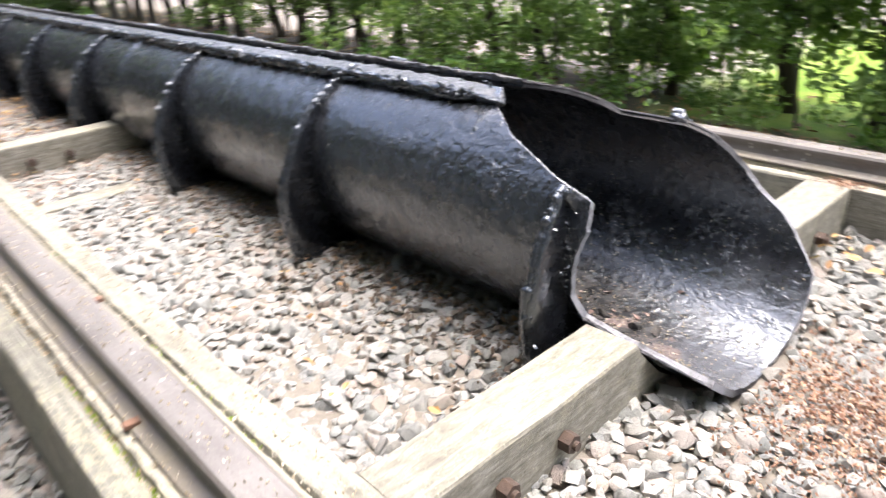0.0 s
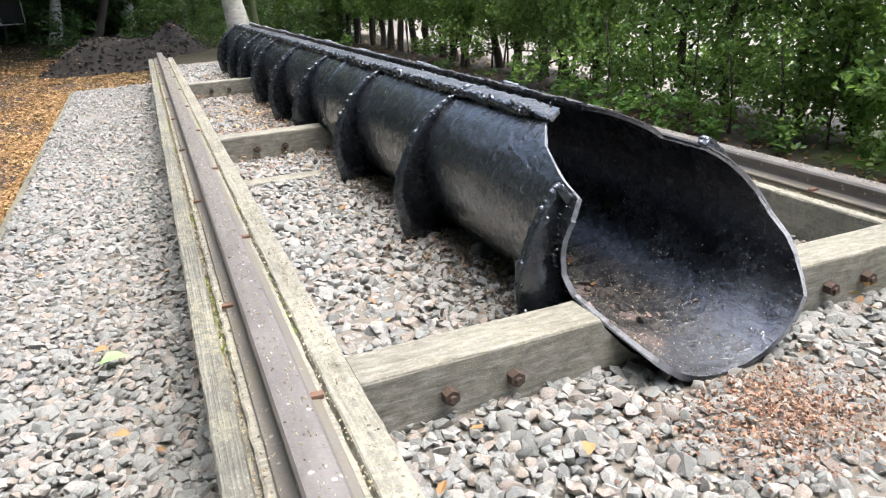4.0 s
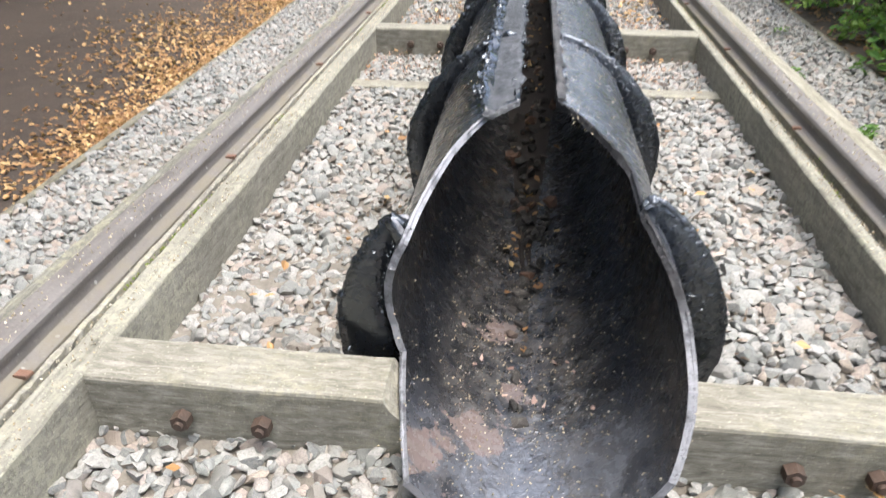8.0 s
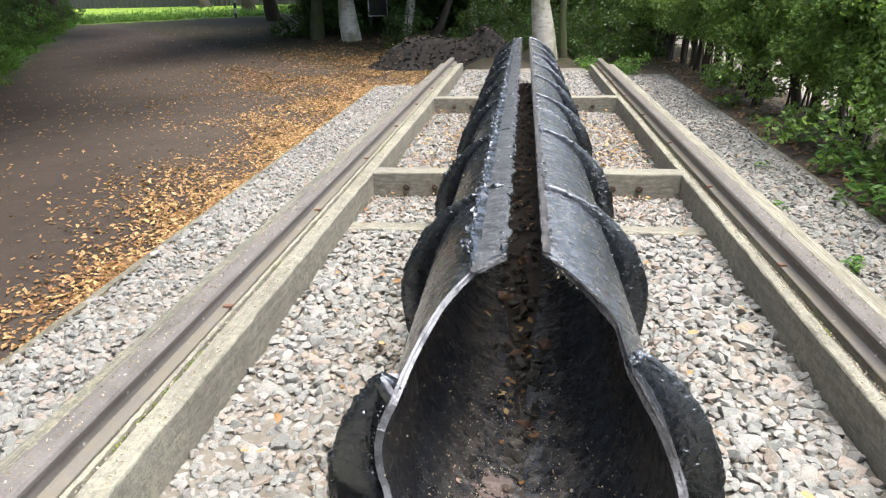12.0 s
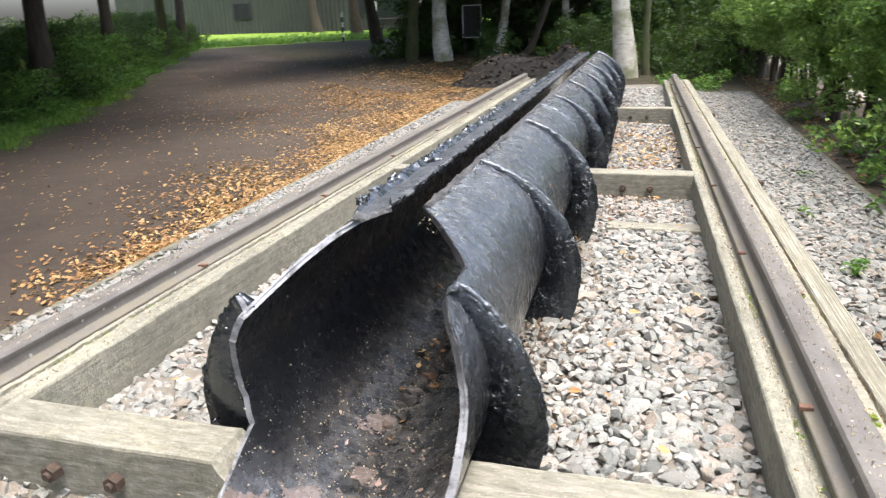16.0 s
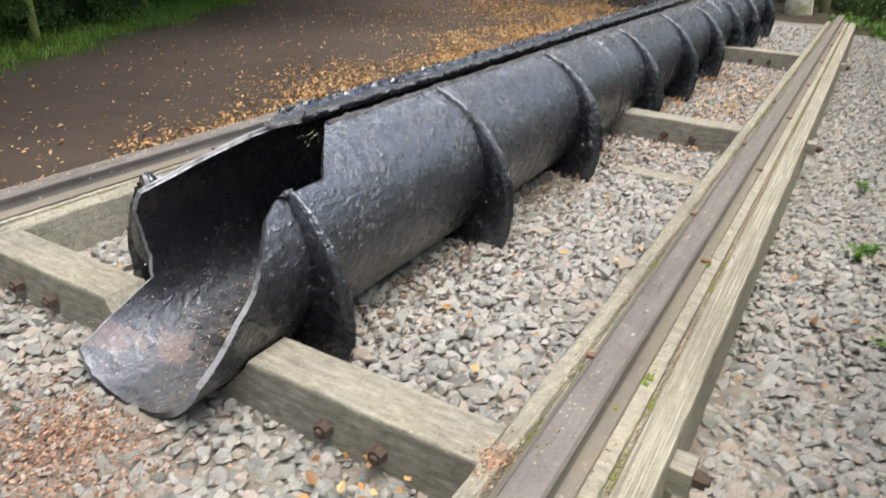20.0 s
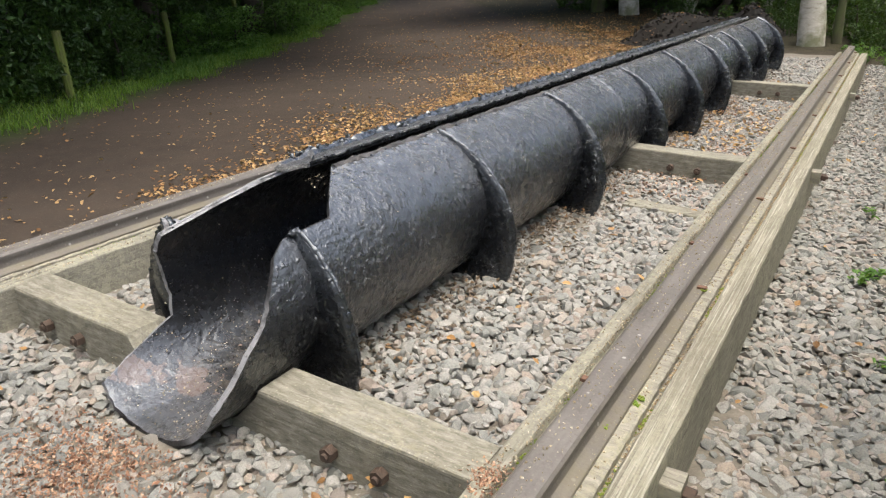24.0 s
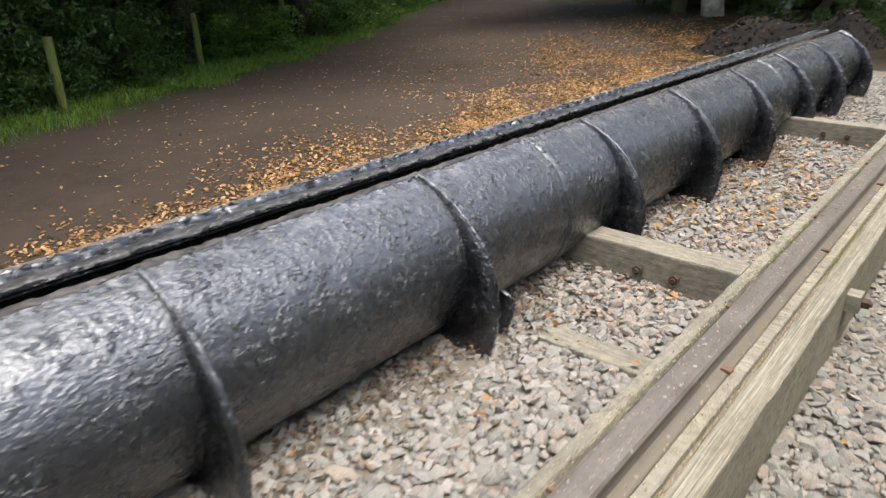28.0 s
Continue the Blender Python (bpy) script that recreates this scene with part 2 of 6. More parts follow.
    for cx, cy, size in ((-0.195, -0.06, 0.10), (-0.15, 0.0, 0.07), (-0.075, 0.06, 0.12), (-0.07, 0.45, 0.085), (-0.02, 0.22, 0.07)):
        away = s.math("SQRT", s.math("ADD", s.math("POWER", s.math("SUBTRACT", x, cx), 2.0), s.math("POWER", s.math("SUBTRACT", y, cy), 2.0)))
        near = s.math("SUBTRACT", 1.0, s.math("DIVIDE", away, size), True)
        flake = s.ramp(s.math("MULTIPLY", s.math("MULTIPLY", s.math("GREATER_THAN", near, 0.02), s.math("ADD", near, s.math("MULTIPLY", s.math("SUBTRACT", edge, 0.5), 2.4))), inner), (0.50, 0.0), (0.53, 0.8))
        flake = s.math("MULTIPLY", flake, s.math("SUBTRACT", 1.0, s.between(z, -0.17, -0.12)))
        c = s.mix(flake, c, (0.150, 0.118, 0.108))
        bare = flake if bare is None else s.math("MAXIMUM", bare, flake)
    # reflections tinted blue in the material, in place of a bluer sky
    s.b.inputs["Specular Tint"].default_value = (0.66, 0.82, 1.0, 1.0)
    s.coat(1.0, 0.21, n)
    s.put(s.b.inputs["Coat Weight"], s.math("SUBTRACT", 0.9, s.math("MAXIMUM", s.math("MULTIPLY", bare, 0.3), s.math("MULTIPLY", s.math("MULTIPLY", s.math("MULTIPLY", low, inner), s.between(y, 0.08, 0.35)), 0.6))))
    s.b.inputs["Coat IOR"].default_value = 1.58
    return s.done(c, n, s.ramp(s.noise(30, 4, 0.6), (0.3, 0.20), (0.7, 0.34)))


def worn_sheen_rim(name="worn_sheen_paint"):
    """The broken rim: black paint worn to lavender-grey metal, pale sky sheen painted in."""
    s = Shade(name, 0.55, spec=0.5)
    run, fine = s.noise(20, 5, 0.7), s.noise(90, 4, 0.7)
    c = s.ramp(run, (0.38, (0.008, 0.008, 0.010)), (0.52, (0.02, 0.02, 0.023)), (0.66, (0.07, 0.07, 0.078)))
    x, z = s.axis(0), s.axis(2)
    # paler high up and on the flanks: sky sheen put into the colour
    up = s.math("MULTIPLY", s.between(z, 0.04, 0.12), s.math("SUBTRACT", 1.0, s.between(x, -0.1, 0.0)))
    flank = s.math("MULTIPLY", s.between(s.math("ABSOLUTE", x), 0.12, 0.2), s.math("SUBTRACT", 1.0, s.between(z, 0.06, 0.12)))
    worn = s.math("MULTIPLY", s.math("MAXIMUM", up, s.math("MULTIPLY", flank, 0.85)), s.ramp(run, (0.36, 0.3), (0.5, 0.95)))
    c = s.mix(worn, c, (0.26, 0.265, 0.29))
    c = s.mix(s.ramp(fine, (0.34, 0.6), (0.42, 0.0)), c, (0.02, 0.02, 0.023))
    return s.done(c, s.bump(fine, 0.9, 0.005))


def stone_look(name, tints, bumps=0.8, single=False, speckle=1.0):
    """Broken stone: each piece of one tint, speckled with dark and pale grains, dusty in patches."""
    s = Shade(name, 0.75, spec=0.3)
    isl = s.own() if single else s.island()
    c = s.ramp(isl, *tints)
    # pieces are grained differently
    grain, grit, patch = s.noise(420, 2, 0.6), s.noise(170, 3, 0.7), s.noise(34, 4, 0.6)
    c = s.mix(s.ramp(grit, (0.36, 0.45 * speckle), (0.54, 0.0)), c, (0.085, 0.09, 0.085))
    c = s.mix(s.ramp(grain, (0.60, 0.0), (0.70, 0.42 * speckle)), c, (0.50, 0.485, 0.445))
    c = s.mix(s.ramp(grain, (0.30, 0.45 * speckle), (0.40, 0.0)), c, (0.07, 0.072, 0.068))
    c = s.mix(s.ramp(patch, (0.55, 0.0), (0.75, 0.35)), c, (0.40, 0.365, 0.315))
    c = s.mix(s.ramp(s.noise(75, 4, 0.65), (0.56, 0.0), (0.68, 0.40)), c, (0.155, 0.145, 0.122))
    return s.done(c, s.bump(patch, bumps, 0.006, s.bump(grit, 0.45, 0.0025)))


def leaf_look(name, a, b, c, glow=0.35, rough=0.45):
    s = Shade(name, rough, spec=0.4)
    col = s.ramp(s.island(), (0.0, a), (0.55, b), (1.0, c))
    s.done(col)
    t = s.t.nodes.new("ShaderNodeBsdfTranslucent")
    s.link(s.mix(0.35, col, (0.35, 0.5, 0.05)), t.inputs["Color"])
    m = s.t.nodes.new("ShaderNodeMixShader")
    m.inputs[0].default_value = glow
    s.link(s.b.outputs[0], m.inputs[1])
    s.link(t.outputs[0], m.inputs[2])
    s.link(m.outputs[0], s.t.nodes["Material Output"].inputs["Surface"])
    return s.m


def strip_look():
    """Old gloss paint on the slot's strip: black, scaly, scuffed to pale flecks, with painted sky sheen."""
    s = Shade("scuffed_sheen_paint", 0.4, spec=0.5)
    mid, fine = s.noise(17, 5, 0.7, warp=0.5), s.noise(75, 4, 0.7)
    c = s.ramp(mid, (0.36, (0.010, 0.0105, 0.012)), (0.52, (0.038, 0.040, 0.045)), (0.68, (0.085, 0.089, 0.098)))
    # flecks spread wider to carry the strip's silvery sky sheen
    c = s.mix(s.ramp(fine, (0.55, 0.0), (0.64, 0.7)), c, (0.30, 0.308, 0.325))
    c = s.mix(s.ramp(fine, (0.34, 0.7), (0.42, 0.0)), c, (0.008, 0.008, 0.010))
    n = s.bump(fine, 0.8, 0.007, s.bump(mid, 0.8, 0.014))
    s.coat(0.4, 0.30, n)
    return s.done(c, n)


def rail_look():
    """Mauve-brown weathered steel with lighter droppings, dull streaks and rusty edges."""
    s = Shade("old_rail_steel", 0.5, spec=0.45)
    run = s.noise(1.0, 5, 0.6, s.scaled(40, 3, 40))
    blot, fine = s.noise(9, 5, 0.65), s.noise(110, 4, 0.65)
    c = s.ramp(s.mix(0.5, run, blot), (0.34, (0.088, 0.080, 0.073)), (0.62, (0.160, 0.149, 0.141)))
    c = s.mix(s.ramp(fine, (0.58, 0.0), (0.68, 0.4)), c, (0.26, 0.235, 0.20))
    c = s.mix(s.ramp(fine, (0.32, 0.5), (0.42, 0.0)), c, (0.07, 0.058, 0.05))
    c = s.mix(s.ramp(s.cells(21), (0.09, 0.7), (0.13, 0.0)), c, (0.42, 0.42, 0.40))
    low = s.math("SUBTRACT", 1.0, s.between(s.axis(2), 0.018, 0.034))
    c = s.mix(s.math("MULTIPLY", low, s.ramp(blot, (0.4, 0.2), (0.6, 0.75))), c, (0.135, 0.118, 0.078))
    return s.done(c, s.bump(fine, 0.3, 0.003, s.bump(blot, 0.3, 0.006)), s.ramp(blot, (0.3, 0.42), (0.7, 0.6)))


def plain_look(name, a, b, scale, rough, bump=0.3, metal=0.0, stretch=(1, 1, 1)):
    """Two tones that run into each other, with fine relief."""
    s = Shade(name, rough, metal, 0.4)
    co = s.scaled(*stretch)
    w, f = s.noise(scale, 5, 0.6, co), s.noise(scale * 8, 4, 0.6, co)
    c = s.mix(s.ramp(f, (0.3, 0.0), (0.7, 0.5)), s.mix(s.ramp(w, (0.35, 0.0), (0.65, 1.0)), a, b), s.mix(0.5, a, (0.02, 0.02, 0.02)))
    return s.done(c, s.bump(f, bump, 0.004))


WOOD_Y = wood_look("weathered_baulk_wood", 1, (0.090, 0.085, 0.068), (0.19, 0.183, 0.152), (0.30, 0.292, 0.25), 0.65, 0.6, 0.0, (0.325, 0.318, 0.245))
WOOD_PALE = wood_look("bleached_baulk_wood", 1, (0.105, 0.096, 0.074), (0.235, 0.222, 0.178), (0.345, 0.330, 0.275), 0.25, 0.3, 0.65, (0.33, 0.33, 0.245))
WOOD_DARK = wood_look("dark_baulk_wood", 1, (0.055, 0.054, 0.046), (0.135, 0.133, 0.115), (0.235, 0.23, 0.195), 0.5, 0.5, 0.25)
WOOD_X = wood_look("weathered_transom_wood", 0, (0.10, 0.094, 0.075), (0.198, 0.189, 0.156), (0.322, 0.314, 0.275), 0.4, 0.85)
PACK = wood_look("packing_wood", 0, (0.115, 0.105, 0.088), (0.225, 0.213, 0.18), (0.36, 0.345, 0.295), 0.45, 0.5)
EDGE = wood_look("edging_wood", 1, (0.06, 0.056, 0.045), (0.12, 0.113, 0.09), (0.19, 0.18, 0.145), 0.3)
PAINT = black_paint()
WORN_SHEEN = worn_sheen_rim()
CRUST = plain_look("flaking_paint_crust", (0.10, 0.095, 0.095), (0.011, 0.011, 0.012), 22, 0.42, 0.9)
STRIP = strip_look()
RAIL = rail_look()
RUST = plain_look("rusty_iron", (0.085, 0.055, 0.04), (0.05, 0.036, 0.029), 30, 0.8, 0.6)
CLIP = plain_look("rusty_clip", (0.20, 0.105, 0.07), (0.13, 0.08, 0.055), 30, 0.8, 0.6)
TINTS = [(0.0, (0.150, 0.154, 0.150)), (0.14, (0.198, 0.205, 0.198)), (0.30, (0.230, 0.238, 0.226)), (0.44, (0.257, 0.254, 0.240)), (0.58, (0.276, 0.270, 0.254)), (0.67, (0.290, 0.246, 0.222)), (0.76, (0.278, 0.234, 0.194)), (0.85, (0.286, 0.284, 0.268)), (0.95, (0.300, 0.295, 0.281)), (1.0, (0.335, 0.328, 0.315))]
BALLAST = stone_look("ballast_stone", TINTS)
BALLAST_PIECE = stone_look("ballast_piece", TINTS, single=True)
# stone tints darkened to carry the shade inside the pipe
SHADED_STONE = stone_look("shaded_stone", [(0.0, (0.012, 0.012, 0.012)), (0.5, (0.026, 0.023, 0.021)), (0.82, (0.048, 0.042, 0.038)), (1.0, (0.13, 0.065, 0.038))], speckle=0.4)
CHIPS = stone_look("rust_chips", [(0.0, (0.13, 0.065, 0.042)), (0.45, (0.27, 0.145, 0.095)), (0.8, (0.40, 0.25, 0.165)), (1.0, (0.50, 0.38, 0.27))], speckle=0.2)
CRUMB = stone_look("damp_crumb", [(0.0, (0.05, 0.036, 0.026)), (0.6, (0.11, 0.08, 0.055)), (0.9, (0.17, 0.12, 0.075)), (1.0, (0.30, 0.16, 0.06))], speckle=0.3)
FLAKE = stone_look("pinkish_flake", [(0.0, (0.16, 0.10, 0.085)), (0.5, (0.27, 0.18, 0.15)), (1.0, (0.40, 0.30, 0.26))], speckle=0.5)
GRIT = plain_look("fine_grit", (0.21, 0.19, 0.16), (0.135, 0.12, 0.10), 18, 0.9, 0.9)
# silt brown lowered to match the shade under the slot
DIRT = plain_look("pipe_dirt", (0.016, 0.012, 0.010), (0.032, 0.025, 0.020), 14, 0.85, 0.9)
SOIL = plain_look("soil_heap", (0.014, 0.012, 0.010), (0.030, 0.025, 0.021), 2.5, 0.95, 1.0)
HEDGE_LEAF = leaf_look("hedge_leaf", (0.036, 0.088, 0.026), (0.115, 0.215, 0.056), (0.27, 0.385, 0.14), 0.55, 0.34)
# woodland greens set darker to hold the wood's shade in the colour
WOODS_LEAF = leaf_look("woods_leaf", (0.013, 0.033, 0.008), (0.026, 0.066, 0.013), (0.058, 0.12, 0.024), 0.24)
WEED_LEAF = leaf_look("weed_leaf", (0.04, 0.11, 0.02), (0.085, 0.19, 0.035), (0.14, 0.27, 0.06))
GRASS = leaf_look("grass_blade", (0.06, 0.135, 0.016), (0.125, 0.235, 0.03), (0.22, 0.31, 0.05), 0.3)
LITTER = leaf_look("fallen_leaf", (0.15, 0.072, 0.031), (0.33, 0.185, 0.074), (0.50, 0.36, 0.175), 0.12, 0.6)
OLD_LITTER = leaf_look("old_fallen_leaf", (0.10, 0.045, 0.020), (0.22, 0.105, 0.042), (0.40, 0.26, 0.12), 0.1, 0.6)
GREEN_LEAF = leaf_look("shed_green_leaf", (0.22, 0.36, 0.15), (0.25, 0.40, 0.17), (0.28, 0.42, 0.2), 0.1, 0.5)
HUSK = stone_look("tan_husk", [(0.0, (0.24, 0.14, 0.065)), (0.5, (0.40, 0.28, 0.14)), (1.0, (0.52, 0.42, 0.26))], 0.1)
SEED = stone_look("pale_seed", [(0.0, (0.25, 0.20, 0.12)), (0.6, (0.42, 0.35, 0.24)), (1.0, (0.62, 0.57, 0.46))], 0.1)
MOSS = plain_look("moss", (0.14, 0.24, 0.025), (0.26, 0.30, 0.05), 60, 0.95, 1.0)
BARK = plain_look("dark_bark", (0.075, 0.06, 0.045), (0.035, 0.03, 0.024), 5, 0.95, 1.0, 0.0, (3, 3, 0.6))
MOSSY_BARK = plain_look("mossy_bark", (0.075, 0.10, 0.03), (0.06, 0.05, 0.035), 4, 0.95, 1.0, 0.0, (2, 2, 0.8))
POST = plain_look("mossy_post", (0.17, 0.23, 0.035), (0.09, 0.085, 0.045), 7, 0.95, 0.8, 0.0, (2, 2, 0.6))
# sheet grey darkened to carry the trees' shade
SHED = plain_look("grey_sheet_wall", (0.062, 0.067, 0.058), (0.048, 0.052, 0.045), 0.8, 0.7, 0.05)
GLASS_DARK = plain_look("dark_glass", (0.02, 0.022, 0.025), (0.03, 0.032, 0.036), 2, 0.15, 0.02)
LORRY_GREEN = plain_look("lorry_green", (0.018, 0.028, 0.02), (0.024, 0.035, 0.026), 4, 0.4, 0.05)
WHITE = plain_look("white_paint", (0.75, 0.75, 0.73), (0.62, 0.62, 0.60), 6, 0.5, 0.1)
BLACK = plain_look("matt_black", (0.02, 0.02, 0.02), (0.035, 0.035, 0.035), 6, 0.6, 0.1)


def birch_look():
    s = Shade("birch_bark", 0.7)
    band = s.noise(1.0, 5, 0.7, s.scaled(5, 5, 15), 0.6)
    big = s.noise(2.2, 4, 0.6)
    c = s.ramp(band, (0.30, (0.10, 0.09, 0.075)), (0.40, (0.36, 0.34, 0.29)), (0.62, (0.50, 0.48, 0.43)))
    c = s.mix(s.ramp(big, (0.45, 0.0), (0.62, 0.85)), c, (0.13, 0.14, 0.065))
    return s.done(c, s.bump(band, 0.5, 0.01))


BIRCH = birch_look()


def ground_look():
    """Trodden dark path, grassy verge, woodland floor, pale yard behind the hedge, lawn before the shed."""
    s = Shade("ground_earth", 0.9, spec=0.2)
    x, y = s.axis(0), s.axis(1)
    ragged = s.math("MULTIPLY", s.math("SUBTRACT", s.noise(1.3, 6, 0.65), 0.5), 1.6)
    fine, mid, big = s.noise(90, 4, 0.7), s.noise(6, 5, 0.6), s.noise(0.5, 4, 0.6)
    path = s.mix(s.ramp(big, (0.35, 0.0), (0.65, 1.0)), (0.042, 0.034, 0.028), (0.063, 0.051, 0.042))
    path = s.mix(s.ramp(mid, (0.4, 0.0), (0.75, 0.5)), path, (0.078, 0.058, 0.044))
    path = s.mix(s.ramp(s.cells(38), (0.07, 0.75), (0.12, 0.0)), path, (0.24, 0.21, 0.18))
    path = s.mix(s.ramp(fine, (0.3, 0.5), (0.55, 0.0)), path, (0.03, 0.026, 0.024))
    green = s.mix(s.ramp(mid, (0.35, 0.0), (0.65, 1.0)), (0.028, 0.05, 0.013), (0.06, 0.095, 0.02))
    floor = s.mix(s.ramp(mid, (0.35, 0.0), (0.65, 1.0)), (0.022, 0.020, 0.013), (0.05, 0.045, 0.025))
    # how far a place lies to the left of the verge's line
    verge = s.math("ADD", s.math("SUBTRACT", s.math("MULTIPLY", y, -0.52), s.math("ADD", x, 4.4)), ragged)
    c = s.mix(s.between(verge, -0.5, 0.6), path, green)
    c = s.mix(s.between(verge, 1.2, 2.2), c, floor)
    # bare needle and leaf floor under the hedge, then the yard
    side = s.math("ADD", x, s.math("MULTIPLY", ragged, 0.25))
    under = s.mix(s.ramp(mid, (0.35, 0.0), (0.65, 1.0)), (0.050, 0.041, 0.030), (0.105, 0.087, 0.066))
    c = s.mix(s.between(side, 1.85, 2.0), c, under)
    yard = s.mix(s.ramp(fine, (0.35, 0.0), (0.6, 1.0)), (0.172, 0.154, 0.137), (0.258, 0.234, 0.211))
    lawn = s.mix(s.ramp(mid, (0.35, 0.0), (0.65, 1.0)), (0.11, 0.20, 0.025), (0.21, 0.29, 0.045))
    rear = s.math("SUBTRACT", side, s.math("MULTIPLY", s.math("MINIMUM", s.math("MAXIMUM", y, 0.0), 6.0), 0.08))
    c = s.mix(s.between(rear, 2.77, 2.97), c, yard)
    patch = s.math("MULTIPLY", s.math("SUBTRACT", 1.0, s.between(s.math("ADD", y, ragged), 1.3, 2.0)), s.math("MULTIPLY", s.between(side, 2.3, 2.5), s.math("SUBTRACT", 1.0, s.between(side, 5.6, 6.2))))
    c = s.mix(patch, c, lawn)
    # woodland floor beyond the heap, lawn before the shed
    back = s.math("MULTIPLY", s.between(s.math("ADD", y, s.math("MULTIPLY", x, 1.1)), 8.5, 9.6), s.between(y, 10.0, 12.0))
    c = s.mix(s.math("MULTIPLY", back, s.math("SUBTRACT", 1.0, s.between(side, 3.4, 3.8))), c, floor)
    far = s.between(s.math("ADD", s.math("SUBTRACT", y, s.math("MULTIPLY", s.math("ADD", x, 18.0), 0.55)), s.math("MULTIPLY", ragged, 2.4)), 27.4, 29.0)
    c = s.mix(far, c, lawn)
    return s.done(c, s.bump(fine, 0.6, 0.006, s.bump(mid, 0.4, 0.02)))


GROUND = ground_look()


# ---- building helpers ----
def thing(name, label, category, at=(0, 0, 0), group="", kind=""):
    ob = new(name)
    ob.location = at
    ob.empty_display_size = 0.1
    return tagged(ob, label, category, group, kind)


def part(name, bm, material, parent=None, label=""):
    me = bm if isinstance(bm, bpy.types.Mesh) else bpy.data.meshes.new(name)
    if not isinstance(bm, bpy.types.Mesh):
        bm.to_mesh(me)
        bm.free()
    if not me.materials:
        me.materials.append(material)
    ob = new(name, me)
    if parent:
        ob.parent = parent
    return tagged(ob, label)


def extrude(profile, axis, stations, jitter=0.0, seed=0.0, smooth=False, freq=9.0, closed=True):
    """A bar: the outline (two coordinates across the axis) carried along the stations, with worn edges."""
    bm = bmesh.new()
    rings = []
    for k, at in enumerate(stations):
        ring = []
        for j, (a, b) in enumerate(profile):
            p = Vector((a, at, b)) if axis == "y" else Vector((at, a, b))
            if jitter:
                q = noise.noise_vector(p * freq + Vector((seed, seed * 1.7, j * 0.37)))
                p = p + q * jitter
            ring.append(bm.verts.new(p))
        rings.append(ring)
    n = len(profile)
    for r, s in zip(rings, rings[1:]):
        for j in range(n if closed else n - 1):
            bm.faces.new((r[j], r[(j + 1) % n], s[(j + 1) % n], s[j]))
    if closed:
        bm.faces.new(rings[0][::-1])
        bm.faces.new(rings[-1])
    bmesh.ops.recalc_face_normals(bm, faces=bm.faces)
    for f in bm.faces:
        f.smooth = smooth
    return bm


def span(a, b, step):
    n = max(1, int(round((b - a) / step)))
    return [a + (b - a) * k / n for k in range(n + 1)]


def box_profile(a0, a1, b0, b1, r=0.006):
    return [(a0, b0), (a1, b0), (a1, b1 - r), (a1 - r * 0.3, b1 - r * 0.3), (a1 - r, b1), (a0 + r, b1), (a0 + r * 0.3, b1 - r * 0.3), (a0, b1 - r)]


def mesh_of(name, verts, faces, smooth=False):
    """A mesh from arrays: verts (n, 3), faces (m, k)."""
    me = bpy.data.meshes.new(name)
    m, k = faces.shape
    me.vertices.add(len(verts))
    me.vertices.foreach_set("co", np.ascontiguousarray(verts, np.float32).ravel())
    me.loops.add(m * k)
    me.loops.foreach_set("vertex_index", np.ascontiguousarray(faces, np.int32).ravel())
    me.polygons.add(m)
    me.polygons.foreach_set("loop_start", np.arange(0, m * k, k, dtype=np.int32))
    me.polygons.foreach_set("use_smooth", np.full(m, smooth))
    me.update(calc_edges=True)
    return me


def turns(rng, n, flat=1.0):
    """n random turns; flat < 1 keeps them near upright."""
    a, b, c = rng.uniform(0, 2 * np.pi, n), rng.normal(0, flat, n), rng.normal(0, flat, n)
    ca, sa, cb, sb, cc, sc = np.cos(a), np.sin(a), np.cos(b), np.sin(b), np.cos(c), np.sin(c)
    z0, o = np.zeros(n), np.ones(n)
    rz = np.stack([ca, -sa, z0, sa, ca, z0, z0, z0, o], 1).reshape(n, 3, 3)
    rx = np.stack([o, z0, z0, z0, cb, -sb, z0, sb, cb], 1).reshape(n, 3, 3)
    ry = np.stack([cc, z0, sc, z0, o, z0, -sc, z0, cc], 1).reshape(n, 3, 3)
    return rx @ ry @ rz


def rocks(rng, count=18, points=15, thin=0.35):
    """Some angular broken stones, about 1 across, as hulls of triangles."""
    made = []
    for _ in range(count):
        bm = bmesh.new()
        p = rng.normal(0, 1, (points, 3))
        p /= np.linalg.norm(p, axis=1)[:, None]
        # broken faces: the round is cut off on a few sides
        for _ in range(4):
            d = rng.normal(0, 1, 3)
            d /= np.linalg.norm(d)
            over = np.maximum(p @ d - rng.uniform(0.5, 0.8), 0)
            p -= over[:, None] * d
        p *= rng.uniform(0.88, 1.06, (points, 1)) * np.array([0.60, 0.47, thin]) * rng.uniform(0.78, 1.22, 3)
        for q in p:
            bm.verts.new(q)
        hull = bmesh.ops.convex_hull(bm, input=bm.verts)
        bmesh.ops.delete(bm, geom=list({g for g in hull["geom_interior"] + hull["geom_unused"] if isinstance(g, bmesh.types.BMVert)}), context="VERTS")
        bmesh.ops.triangulate(bm, faces=bm.faces)
        bmesh.ops.recalc_face_normals(bm, faces=bm.faces)
        bm.verts.ensure_lookup_table()
        bm.verts.index_update()
        made.append((np.array([v.co for v in bm.verts]), np.array([[v.index for v in f.verts] for f in bm.faces])))
        bm.free()
    return made


